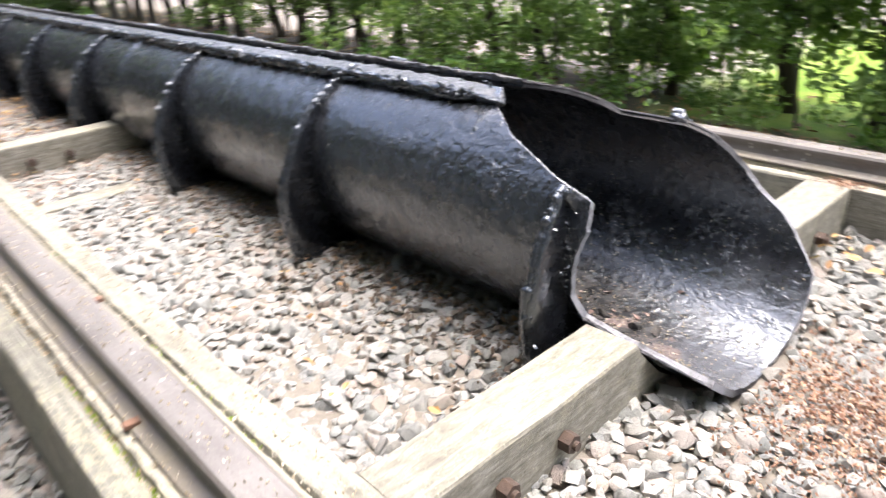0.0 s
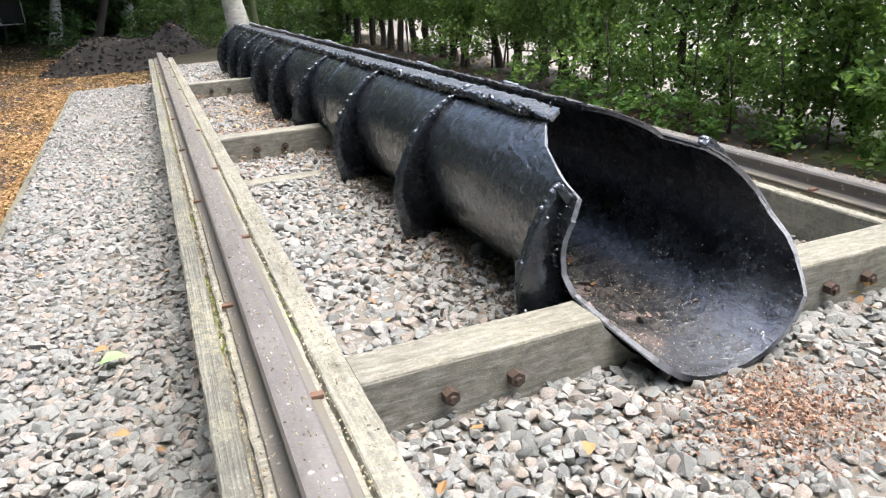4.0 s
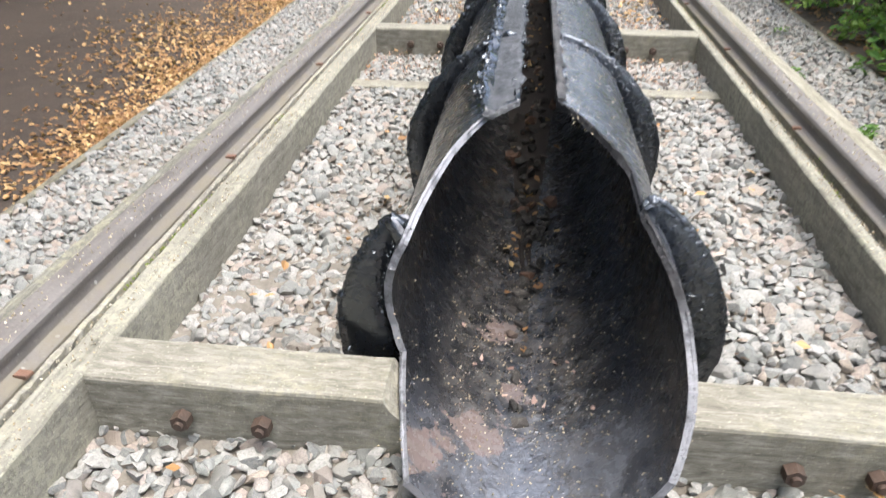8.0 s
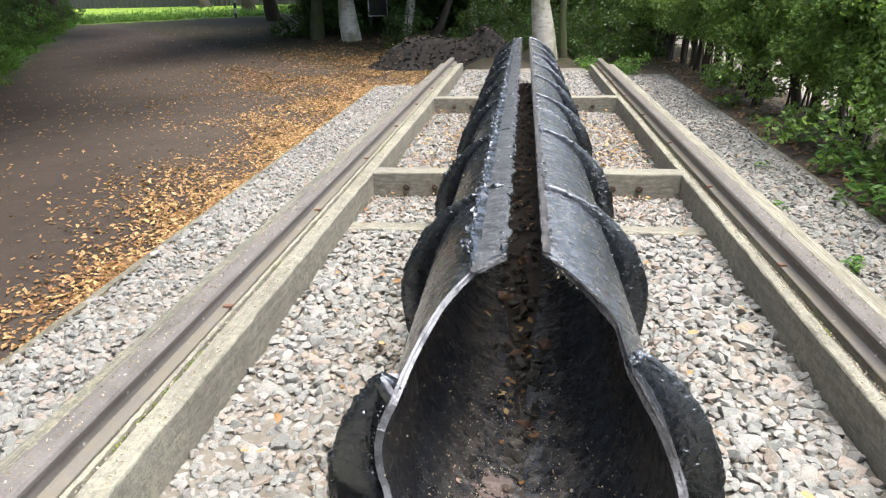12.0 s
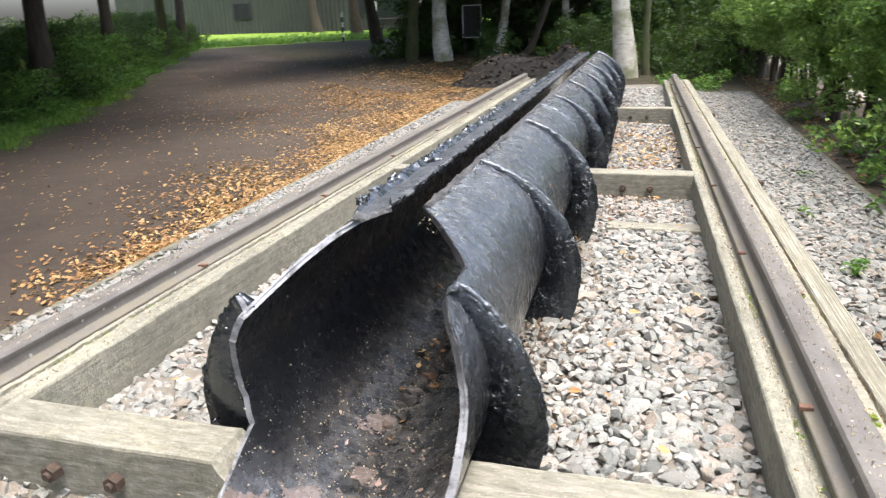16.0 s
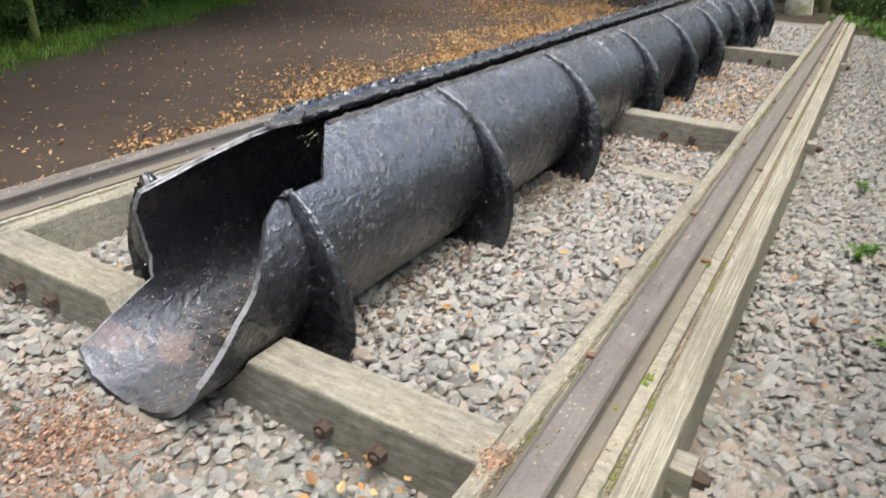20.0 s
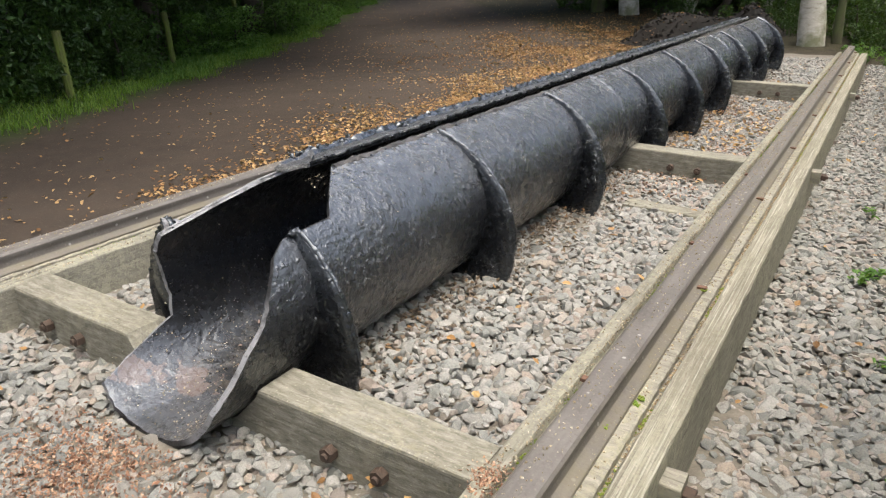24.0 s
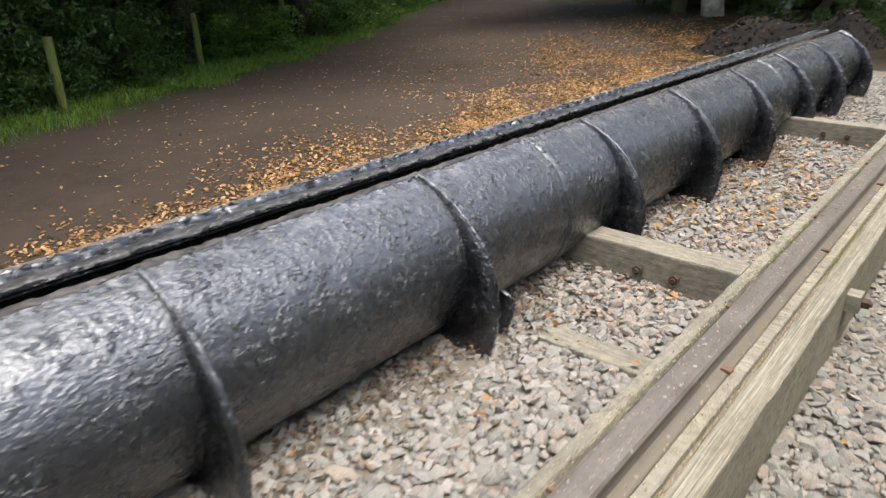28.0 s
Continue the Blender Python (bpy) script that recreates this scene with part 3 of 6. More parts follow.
def strew(name, rng, kinds, places, sizes, flat=0.5, smooth=False):
    """Copies of small shapes at the places, in one mesh."""
    which = rng.integers(0, len(kinds), len(places))
    vs, fs, base = [], [], 0
    for k, (v, f) in enumerate(kinds):
        at = np.nonzero(which == k)[0]
        if not len(at):
            continue
        r = turns(rng, len(at), flat)
        p = np.einsum("nij,vj->nvi", r, v) * sizes[at][:, None, None] + places[at][:, None, :]
        vs.append(p.reshape(-1, 3))
        fs.append((f[None] + (np.arange(len(at)) * len(v))[:, None, None]).reshape(-1, f.shape[1]) + base)
        base += len(at) * len(v)
    return mesh_of(name, np.concatenate(vs), np.concatenate(fs), smooth)


LEAF = (np.array([(0, 0, 0), (-0.26, 0.3, 0.07), (-0.22, 0.68, 0.05), (0, 1, -0.06), (0.22, 0.68, 0.05), (0.26, 0.3, 0.07), ]) - (0, 0.5, 0), np.array([[0, 3, 2, 1], [0, 5, 4, 3]]))
CURLED = (np.array([(0, 0, 0.05), (-0.3, 0.3, 0.16), (-0.24, 0.7, 0.12), (0, 1, 0.18), (0.24, 0.7, 0.05), (0.3, 0.3, 0.2)]) - (0, 0.5, 0.1), np.array([[0, 3, 2, 1], [0, 5, 4, 3]]))
FAR_LEAF = (np.array([(0, -0.5, 0), (-0.27, 0, 0.08), (0, 0.5, -0.06), (0.27, 0, 0.08)]), np.array([[0, 3, 2, 1]]))
BLADE = (np.array([(-0.05, 0, 0), (0.05, 0, 0), (0.03, 0.12, 0.6), (0.0, 0.35, 1.0), (0.0, 0.35, 1.0), (-0.03, 0.12, 0.6)]), np.array([[0, 1, 2, 5], [5, 2, 3, 4]]))


def height(x, y):
    """The ground's height: a step down on either side of the track, falling gently to the left, rising beyond the far end."""
    x, y = np.asarray(x, float), np.asarray(y, float)
    z = -0.20 - 0.23 * np.clip((-x - 0.75) / 0.5, 0, 1) - 0.12 * np.clip((x - 0.75) / 0.25, 0, 1) + 0.045 * np.clip((x - 2.1) / 0.4, 0, 1) + 0.0 * y
    left = np.clip(-x - 2.2, 0, 7.0)
    z = z - 0.036 * left + 0.055 * np.clip(left / 3, 0, 1)
    up = np.clip(y - 9.0, 0, 36)
    z = z + np.where(up < 8.5, 0.0035 * up**2, 0.253 + 0.033 * (up - 8.5)) * np.clip((3.0 - x) / 4.0, 0, 1)
    z = z + 0.25 * np.clip((-x - 9.0 - 0.4 * np.clip(y, 0, 20)) / 4.0, 0, 1.5) * np.clip((16 - y) / 6, 0, 1)
    return z


# ---- the ground ----
def ground():
    xs = np.unique(np.concatenate([np.arange(-14, 8.01, 0.25), np.arange(-60, -14, 2.0), np.arange(8, 40, 2.0), [-3000, -600, -150, 150, 600, 3000]]))
    ys = np.unique(np.concatenate([np.arange(-6, 24.01, 0.25), np.arange(24, 60, 1.5), np.arange(-30, -6, 2.0), [-3000, -600, -120, 120, 600, 3000]]))
    gx, gy = np.meshgrid(xs, ys)
    gz = height(gx, gy)
    rng = np.random.default_rng(3)
    gz = gz + rng.normal(0, 0.006, gz.shape) * (np.abs(gx) < 14)
    v = np.stack([gx, gy, gz], -1).reshape(-1, 3)
    n, m = len(xs), len(ys)
    i = np.arange(n * m).reshape(m, n)
    f = np.stack([i[:-1, :-1], i[:-1, 1:], i[1:, 1:], i[1:, :-1]], -1).reshape(-1, 4)
    ob = part("ground", mesh_of("ground", v, f, True), GROUND)
    tagged(ob, "dark trodden path, leafy verge and woodland floor", "ground", kind="structure")


ground()


# ---- ballast ----
PIPE_Z, PIPE_R, WALL = 0.135, 0.305, 0.017
END_Y = 8.42
TRANSOMS = (0.0, 3.09, 6.17)
DEEP = 0.14
BED = -0.145
RIGHT = -0.28  # the gravel's level beside the hedge


def ballast(name, x0, x1, y0, y1, label, seed, keep=None, pitch=0.0245, level=BED, kinds=None, pieces=False):
    rng = np.random.default_rng(seed)
    gx, gy = np.meshgrid(np.arange(x0, x1, pitch), np.arange(y0, y1, pitch))
    p = np.stack([gx.ravel(), gy.ravel(), np.zeros(gx.size)], 1)
    p[:, :2] += rng.uniform(-0.5, 0.5, (len(p), 2)) * pitch
    p = p[(p[:, 0] > x0 + 0.012) & (p[:, 0] < x1 - 0.012)]
    if keep is not None:
        p = p[keep(p[:, 0], p[:, 1])]
    size = np.clip(rng.lognormal(math.log(0.0385), 0.32, len(p)), 0.020, 0.085)
    # the small ones have settled between the large
    p[:, 2] = level - 0.012 - 0.10 * (size - 0.04) + rng.uniform(-0.012, 0.011, len(p)) + 0.012 * np.sin(p[:, 0] * 3.1 + 1) * np.sin(p[:, 1] * 2.3)
    if pieces:
        big = (size > 0.058) & (p[:, 1] > -0.62) & (p[:, 1] < 0.45)
        for q, d in zip(p[big], size[big]):
            PIECES.append((q, d))
        p, size = p[~big], size[~big]
    ob = part(name, strew(name, rng, kinds or WORN, p, size, 0.31, True), BALLAST)
    ob.data.set_sharp_from_angle(angle=radians(40))
    return tagged(ob, label, "gravel", kind="stuff")


PIECES = []
ROCKS = rocks(np.random.default_rng(8))
FAR_ROCKS = rocks(np.random.default_rng(10), 24, 12, 0.36)
WORN = rocks(np.random.default_rng(9), 40, 21, 0.345)


def inside(x, y):
    ok = ~((np.abs(x) < 0.135) & (y > -0.175) & (y < END_Y))
    for t in TRANSOMS:
        ok &= ~((y > t + 0.012) & (y < t + DEEP - 0.012))
    for s in (-1, 1):
        ok &= ~((s * x > 0.50) & (s * x < 0.93) & (y > 2.42) & (y < 2.53))
    return ok


bed = ballast("ballast_bed", -0.94, 0.94, -2.6, 5.0, "grey and pinkish crushed stone ballast between the timbers", 11, inside, pieces=True)
ballast("ballast_bed", -0.94, 0.94, 5.0, 9.9, "grey crushed stone ballast with brown leaves between the timbers", 14, inside, kinds=FAR_ROCKS)
ballast("ballast_margin", -2.38, -1.26, -2.6, 5.0, "loose grey crushed stone beside the track", 12, lambda x, y: x > -2.14 - 0.02 * y, level=-0.385)
ballast("ballast_margin", -2.38, -1.26, 5.0, 10.2, "loose grey crushed stone beside the track", 15, lambda x, y: x > -2.14 - 0.02 * y, level=-0.385, kinds=FAR_ROCKS)
ballast("ballast_margin", 1.26, 2.3, -2.6, 5.0, "loose grey crushed stone with a few weeds beside the hedge", 13, lambda x, y: x < 2.0 + 0.0215 * y, level=RIGHT)
ballast("ballast_margin", 1.26, 2.4, 5.0, 10.6, "loose grey crushed stone beside the hedge", 16, lambda x, y: x < 2.0 + 0.0215 * y, level=RIGHT, kinds=FAR_ROCKS)


def grit_bed():
    for x0, x1, seed, level in ((-2.12, -1.26, 1, -0.385), (-0.94, 0.94, 2, BED), (1.26, 2.01, 3, RIGHT)):
        xs, ys = np.linspace(x0, x1, 16), np.arange(-2.6, 10.5, 0.1)
        gx, gy = np.meshgrid(xs, ys)
        gx = gx + (seed == 3) * 0.0215 * gy * (gx - x0) / (x1 - x0)
        gz = level - 0.019 + np.random.default_rng(seed).normal(0, 0.004, gx.shape)
        i = np.arange(gx.size).reshape(gx.shape)
        f = np.stack([i[:-1, :-1], i[:-1, 1:], i[1:, 1:], i[1:, :-1]], -1).reshape(-1, 4)
        ob = part("grit_bed", mesh_of("grit_bed", np.stack([gx, gy, gz], -1).reshape(-1, 3), f, True), GRIT)
        tagged(ob, "fine grey grit under the ballast", "gravel", kind="structure")


grit_bed()


# ---- track timbers and rails ----
SHIFT = {-1: 0.0, 1: -0.03}  # the one rail lies nearer the pipe than the other


def baulk(side, y1):
    """A longitudinal timber with a sunk seat in which the rail's packing lies."""
    t = thing("track_baulk", "long weathered grey timber baulk with lichen, carrying a rail", "timber beam", (side * 1.1, 0, -0.2), "track timbers")
    d = SHIFT[side]
    lip = 1.206 + 0.55 * d
    prof = [(0.93, -0.42), (0.93, -0.007), (0.933, -0.002), (0.938, 0.0), (0.96, 0.0012), (0.98 + d * 0.4, 0.0), (1.000 + d, 0.0), (1.004 + d, -0.003), (1.006 + d, -0.009), (1.010 + d, -0.024), (lip - 0.002, -0.02), (lip, -0.004), (lip + 0.005, 0.0), (lip + 0.018, 0.0015), (lip + 0.032, 0.0005), (1.258, 0.0), (1.263, -0.002), (1.266, -0.008), (1.266, -0.12), (1.266, -0.42)]
    bm = extrude([(side * (x - 1.1), z + 0.2) for x, z in prof], "y", span(-2.6, y1, 0.05), 0.004, side * 3.0, freq=14.0)
    beam = part("beam", bm, WOOD_Y, t)
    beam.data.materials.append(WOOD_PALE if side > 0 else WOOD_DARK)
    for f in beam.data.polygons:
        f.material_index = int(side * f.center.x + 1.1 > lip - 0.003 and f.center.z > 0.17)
    near = 1.018 if side < 0 else 1.004
    rough = [(near, -0.02), (near, 0.000), (near + 0.004, 0.004), (lip - 0.022, 0.005), (lip - 0.016, 0.001), (lip - 0.015, -0.02)]
    part("packing_strip", extrude([(side * (x - 1.1), z + 0.2) for x, z in rough], "y", span(-2.6, y1 - 0.02, 0.022), 0.005, 5.0 + side, freq=34), PACK, t, "rough thin packing board")
    return t


def hat(side):
    h = [(1.030, 0.005), (1.030, 0.012), (1.033, 0.015), (1.052, 0.018), (1.062, 0.024), (1.066, 0.038), (1.065, 0.050), (1.061, 0.057), (1.061, 0.068), (1.067, 0.076), (1.080, 0.079)]
    prof = h + [(2.2 - x, z) for x, z in h[::-1]]
    return [(side * (x - 1.1), z) for x, z in prof]


def clip_mesh():
    bm = extrude(box_profile(-0.016, 0.016, 0.0, 0.009, 0.003), "y", [-0.010, -0.003, 0.003, 0.010], 0.002, 4.0, freq=60)
    return bm


def rail(side, y1):
    t = thing("bridge_rail", "brown-grey steel bridge rail of hat section with rusty clips", "rail", (side * (1.1 + SHIFT[side]), 0, 0), "rails")
    part("rail_bar", extrude(hat(side), "y", span(-2.6, y1, 0.35), 0.0008, side, True), RAIL, t).data.set_sharp_from_angle(angle=radians(32))
    me = bpy.data.meshes.new("rail_clip")
    bm = clip_mesh()
    bm.to_mesh(me)
    bm.free()
    first = (-0.03, 0.54) if side < 0 else (0.48, 1.22)
    for k in range(-2, 9):
        for off, start in zip((-0.062, 0.062), first):
            y = start + 1.14 * k
            if -2.5 < y < y1 - 0.1 and (side < 0 or y > 0.3):
                c = part("rail_clip", me, CLIP, t, "small rusty clip")
                c.location = (side * off, y, 0.015)
                c.rotation_euler = (0, 0, 0.12 * math.sin(7 * y))
    return t


for side, y1 in ((-1, 9.75), (1, 9.35)):
    baulk(side, y1)
    rail(side, y1 + 0.05)


def hex_nut(r=0.022, h=0.026):
    bm = bmesh.new()
    bmesh.ops.create_cone(bm, cap_ends=True, segments=6, radius1=r, radius2=r * 0.96, depth=h)
    bmesh.ops.create_cone(bm, cap_ends=True, segments=12, radius1=r * 0.5, radius2=r * 0.45, depth=h * 1.7)
    bmesh.ops.rotate(bm, verts=bm.verts, cent=(0, 0, 0), matrix=Matrix.Rotation(radians(90), 3, "X"))
    bmesh.ops.translate(bm, verts=bm.verts, vec=(0, -h / 2, 0))
    me = bpy.data.meshes.new("nut")
    bm.to_mesh(me)
    bm.free()
    return me


NUT = hex_nut()


def transom(y, side, inner, nuts, top=0.0):
    """Half a cross timber, cut off beside the pipe, bolted to the baulk."""
    t = thing("track_transom", "pale weathered cross timber cut short at the pipe, with rusty bolts", "timber beam", (side * 0.6, y, -0.2), "cross timbers")
    a, b = sorted((side * inner - side * 0.6, side * 0.932 - side * 0.6))
    prof = [(0, -0.04), (DEEP, -0.04)] + [(DEEP, h) for h in (0.03, 0.08, 0.13, 0.17, 0.192)] + [(DEEP - 0.003, 0.198), (DEEP - 0.008, 0.2), (0.008, 0.2), (0.003, 0.198)] + [(0, h) for h in (0.192, 0.17, 0.13, 0.08, 0.03)]
    bm = extrude(prof, "x", span(a, b, 0.045), 0.003, y + side * 2)
    # the end is hollowed to the pipe's round
    mid, reach = -side * 0.6, inner - 0.28
    for v in bm.verts:
        if side * (v.co.x - mid) < 0.30 + reach:
            drop = min(0.30, abs(v.co.z - 0.2 - PIPE_Z))
            round_x = math.sqrt(max(0.31**2 - drop**2, 0.01)) + reach
            back = side * (v.co.x - mid) - (inner if side > 0 else inner)
            v.co.x = mid + side * (round_x + max(back, 0.0) * (0.30 + reach + 0.02 - round_x) / 0.045)
    part("beam", bm, WOOD_X, t)
    for x in nuts:
        n = part("nut", NUT, RUST, t, "rusty hexagonal nut")
        n.location = (x - side * 0.6, -0.004, 0.2 - 0.088)
        n.rotation_euler = (0, 0.5 * x * y, 0)
    return t


for y in TRANSOMS:
    transom(y, -1, 0.285, (-0.72, -0.543))
    transom(y, 1, 0.28 if y < 1 else 0.26, (0.53, 0.688))


def sunk_plank(side):
    t = thing("sunken_plank", "bleached plank lying almost buried in ballast", "plank", (side * 0.7, 2.47, -0.16), "sunken planks")
    part("board", extrude(box_profile(-0.06, 0.06, -0.04, 0.024, 0.006), "x", span(-0.235, 0.235, 0.04), 0.004, side * 7.0), WOOD_X, t)


sunk_plank(-1)
sunk_plank(1)


def tie_bolt(x, y, side):
    t = thing("tie_bolt", "square wooden block with rusty bolt end on baulk's outer face", "bolt", (x, y, -0.09), "tie bolts")
    bm = extrude(box_profile(-0.035, 0.035, -0.035, 0.035, 0.005), "x", [0.0, side * 0.02, side * 0.05], 0.002, y)
    part("block", bm, PACK, t)
    n = part("nut", NUT, RUST, t, "rusty nut")
    n.rotation_euler = (0, 0, radians(90) * side)
    n.location = (side * 0.052, 0, 0)


for y in (0.31, 3.33, 6.35):
    tie_bolt(1.266, y, 1)


def edging(x, y0, y1, tilt, label, level):
    t = thing("edging_board", label, "edging board", (x, 0, level), "edging boards")
    for k, a in enumerate(np.arange(y0, y1, 2.4)):
        bm = extrude(box_profile(-0.022, 0.022, -0.05, 0.075, 0.005), "y", span(a + 0.004, min(a + 2.396, y1), 0.12), 0.004, x + a)
        for v in bm.verts:
            v.co.x += tilt * v.co.y
        part("board", bm, EDGE, t)


edging(-2.17, -2.6, 10.2, -0.02, "weathered edging board between gravel and path", -0.472)
edging(2.025, -2.6, 10.6, 0.0215, "weathered edging board between gravel and hedge", -0.361)


# ---- the slotted iron pipe ----
# right and left half of the broken mouth: degrees from the top, and how far along its edge lies
MOUTH = [(-180, -0.155), (-150, -0.155), (-134, -0.14), (-128, -0.05), (-120, 0.08), (-116, 0.150), (-104, 0.172), (-85, 0.160), (-72, 0.140), (-60, 0.15), (-54, 0.26), (-40, 0.435), (-24, 0.55), (-8.5, 0.60),
         (8.5, 0.605), (16, 0.56), (28, 0.482), (36, 0.437), (44, 0.399), (44.8, 0.39), (45.2, 0.20), (52, 0.14), (69, 0.07), (80, 0.03), (92, -0.045), (105, -0.10), (117, -0.145), (134, -0.155), (180, -0.155)]
SLOT = 8.6


def mouth(deg):
    a, b = zip(*MOUTH)
    return float(np.interp(deg, a, b))


def pipe_point(deg, y, r):
    a = radians(deg)
    return Vector((math.sin(a) * r, y, math.cos(a) * r))


def pipe_shell(y0, y1, seed):
    """One length of pipe, open by a slot along its top; y0 None: with the broken mouth."""
    degs = sorted(set([SLOT + (360 - 2 * SLOT) * k / 110 for k in range(111)] + [a % 360 for a, _ in MOUTH if abs(a) > SLOT]))
    far = range(47)
    common = span(0.75 if y0 is None else y0, y1, (y1 - 0.75) / 32)[-33:] if y0 is None else span(y0, y1, (y1 - y0) / 46)
    bm = bmesh.new()
    grid = []
    for d in degs:
        s = d if d <= 180 else d - 360
        start = mouth(s) if y0 is None else y0
        if y0 is None:
            start += 0.006 * noise.noise((d * 0.25, seed, 0)) + 0.003 * noise.noise((d * 0.9, seed, 3))
        row = []
        for inner in (0, 1):
            line = []
            for k in far:
                y = common[k] if y0 is not None else (start + (0.75 - start) * k / 14 if k < 14 else common[k - 14])
                r = PIPE_R - inner * WALL
                if not inner:
                    r += 0.0022 * noise.noise((d * 0.10, y * 6, seed)) + 0.0012 * noise.noise((d * 0.4, y * 22, seed))
                line.append(bm.verts.new(pipe_point(d, y, r)))
            row.append(line)
        grid.append(row)
    n = len(far)
    for a, b in zip(grid, grid[1:]):
        for k in range(n - 1):
            bm.faces.new((a[0][k], a[0][k + 1], b[0][k + 1], b[0][k]))
            bm.faces.new((a[1][k], b[1][k], b[1][k + 1], a[1][k + 1]))
        bm.faces.new((a[0][0], b[0][0], b[1][0], a[1][0])).material_index = int(y0 is None)
        bm.faces.new((a[0][-1], a[1][-1], b[1][-1], b[0][-1]))
    for e in (grid[0], grid[-1]):
        for k in range(n - 1):
            bm.faces.new((e[0][k], e[1][k], e[1][k + 1], e[0][k + 1]))
    bmesh.ops.recalc_face_normals(bm, faces=bm.faces)
    for f in bm.faces:
        f.smooth = True
    return bm


def bead(bm, points, r, seed, segs=6, rough=0.9):
    """A lumpy run of paint and weld along an edge, added to a mesh."""
    rings = []
    for k, p in enumerate(points):
        d = (points[min(k + 1, len(points) - 1)] - points[max(k - 1, 0)]).normalized()
        u = d.orthogonal().normalized() if abs(d.y) > 0.9 else d.cross(Vector((0, 1, 0))).normalized()
        w = d.cross(u)
        size = r * (1 + 0.2 * noise.noise((k * 0.13, seed, 1.0)) + rough * max(0.0, noise.noise((k * 0.4, seed, 7.0))))
        rings.append([bm.verts.new(p + (u * math.cos(2 * math.pi * j / segs) + w * math.sin(2 * math.pi * j / segs)) * size * (1 + 0.2 * noise.noise((k * 0.2, j, seed)))) for j in range(segs)])
    for a, b in zip(rings, rings[1:]):
        for j in range(segs):
            bm.faces.new((a[j], a[(j + 1) % segs], b[(j + 1) % segs], b[j]))
    bm.faces.new(rings[0])
    bm.faces.new(rings[-1])


def web(y, side, top, far=0.425, thick=0.026, low=-0.175, ridge=True):
    """A cast foot on the pipe's flank: flush at the top, widening to a flat-footed plate below."""
    bm = bmesh.new()
    rows, edge = [], []
    n = 26
    end = math.degrees(math.acos((low - 0.012) / far))
    for k in range(n + 1):
        a = radians(top + (end - top) * k / n)
        wob = 1 + 0.014 * noise.noise((k * 0.9, y * 7, side))
        ox, oz = math.sin(a) * far * wob, 0.012 + math.cos(a) * far * wob
        away = math.hypot(ox, oz - PIPE_Z)
        least = PIPE_R + 0.009 + 0.004 * noise.noise((k * 1.7, y * 5, side))
        if ridge and away < least:
            ox, oz = ox * least / away, PIPE_Z + (oz - PIPE_Z) * least / away
        # the inner end lies within the pipe's wall
        g = math.atan2(ox, oz - PIPE_Z)
        if oz < PIPE_Z - PIPE_R * 0.6:
            ix, iz = math.sqrt(max((PIPE_R - 0.01) ** 2 - (oz - PIPE_Z) ** 2, 0.0016)), oz
        else:
            ix, iz = math.sin(g) * (PIPE_R - 0.012), PIPE_Z + math.cos(g) * (PIPE_R - 0.012)
        deep = math.hypot(ox - ix, oz - iz)
        w = thick * min(1.0, 0.45 + deep * 6)
        mx, mz = ix + (ox - ix) * 0.75, iz + (oz - iz) * 0.75
        row = []
        for (px, pz), h in (((ix, iz), w * 0.6), ((mx, mz), w * 0.36), ((ox, oz), w * 0.42)):
            j = 0.003 * noise.noise((px * 30, pz * 30, y * 3))
            row.append((bm.verts.new((side * px, y - h + j, pz - PIPE_Z)), bm.verts.new((side * px, y + h + j, pz - PIPE_Z))))
        rows.append(row)
        edge.append(Vector((side * ox, y, oz - PIPE_Z)))
    fine = [p.lerp(q, f) for p, q in zip(edge[:20], edge[1:21]) for f in (0.0, 0.25, 0.5, 0.75)]
    bead(bm, fine, 0.0072, y * 3 + side, 8, 1.8 if side < 0 else 0.7)
    for r, s in zip(rows, rows[1:]):
        for i in (0, 1):
            bm.faces.new((r[i][0], r[i + 1][0], s[i + 1][0], s[i][0]))
            bm.faces.new((r[i][1], s[i][1], s[i + 1][1], r[i + 1][1]))
        bm.faces.new((r[2][0], r[2][1], s[2][1], s[2][0]))
        bm.faces.new((r[0][0], s[0][0], s[0][1], r[0][1]))
    for r in (rows[0], rows[-1]):
        for i in (0, 1):
            bm.faces.new((r[i][0], r[i][1], r[i + 1][1], r[i + 1][0]))
    bmesh.ops.recalc_face_normals(bm, faces=bm.faces)
    for f in bm.faces:
        f.smooth = True
    return bm


def ring(y, wide=0.05, high=0.011):
    bm = bmesh.new()
    rows = []
    for k in range(121):
        d = SLOT + 1 + (358 - 2 * SLOT) * k / 120
        row = []
        for f, h in ((-1, -0.004), (-0.7, 0.55), (-0.25, 1.0), (0.25, 1.0), (0.7, 0.5), (1, -0.004)):
            r = PIPE_R + high * h * (1 + 0.5 * noise.noise((d * 0.3, f, y))) - 0.002
            row.append(bm.verts.new(pipe_point(d, y + f * wide / 2 + 0.004 * noise.noise((d * 0.2, y, f)), r)))
        rows.append(row)
    for r, s in zip(rows, rows[1:]):
        for i in range(5):
            bm.faces.new((r[i], r[i + 1], s[i + 1], s[i]))
        bm.faces.new((r[5], r[0], s[0], s[5]))
    bm.faces.new(rows[0])
    bm.faces.new(rows[-1])
    bmesh.ops.recalc_face_normals(bm, faces=bm.faces)
    for f in bm.faces:
        f.smooth = True
    return bm


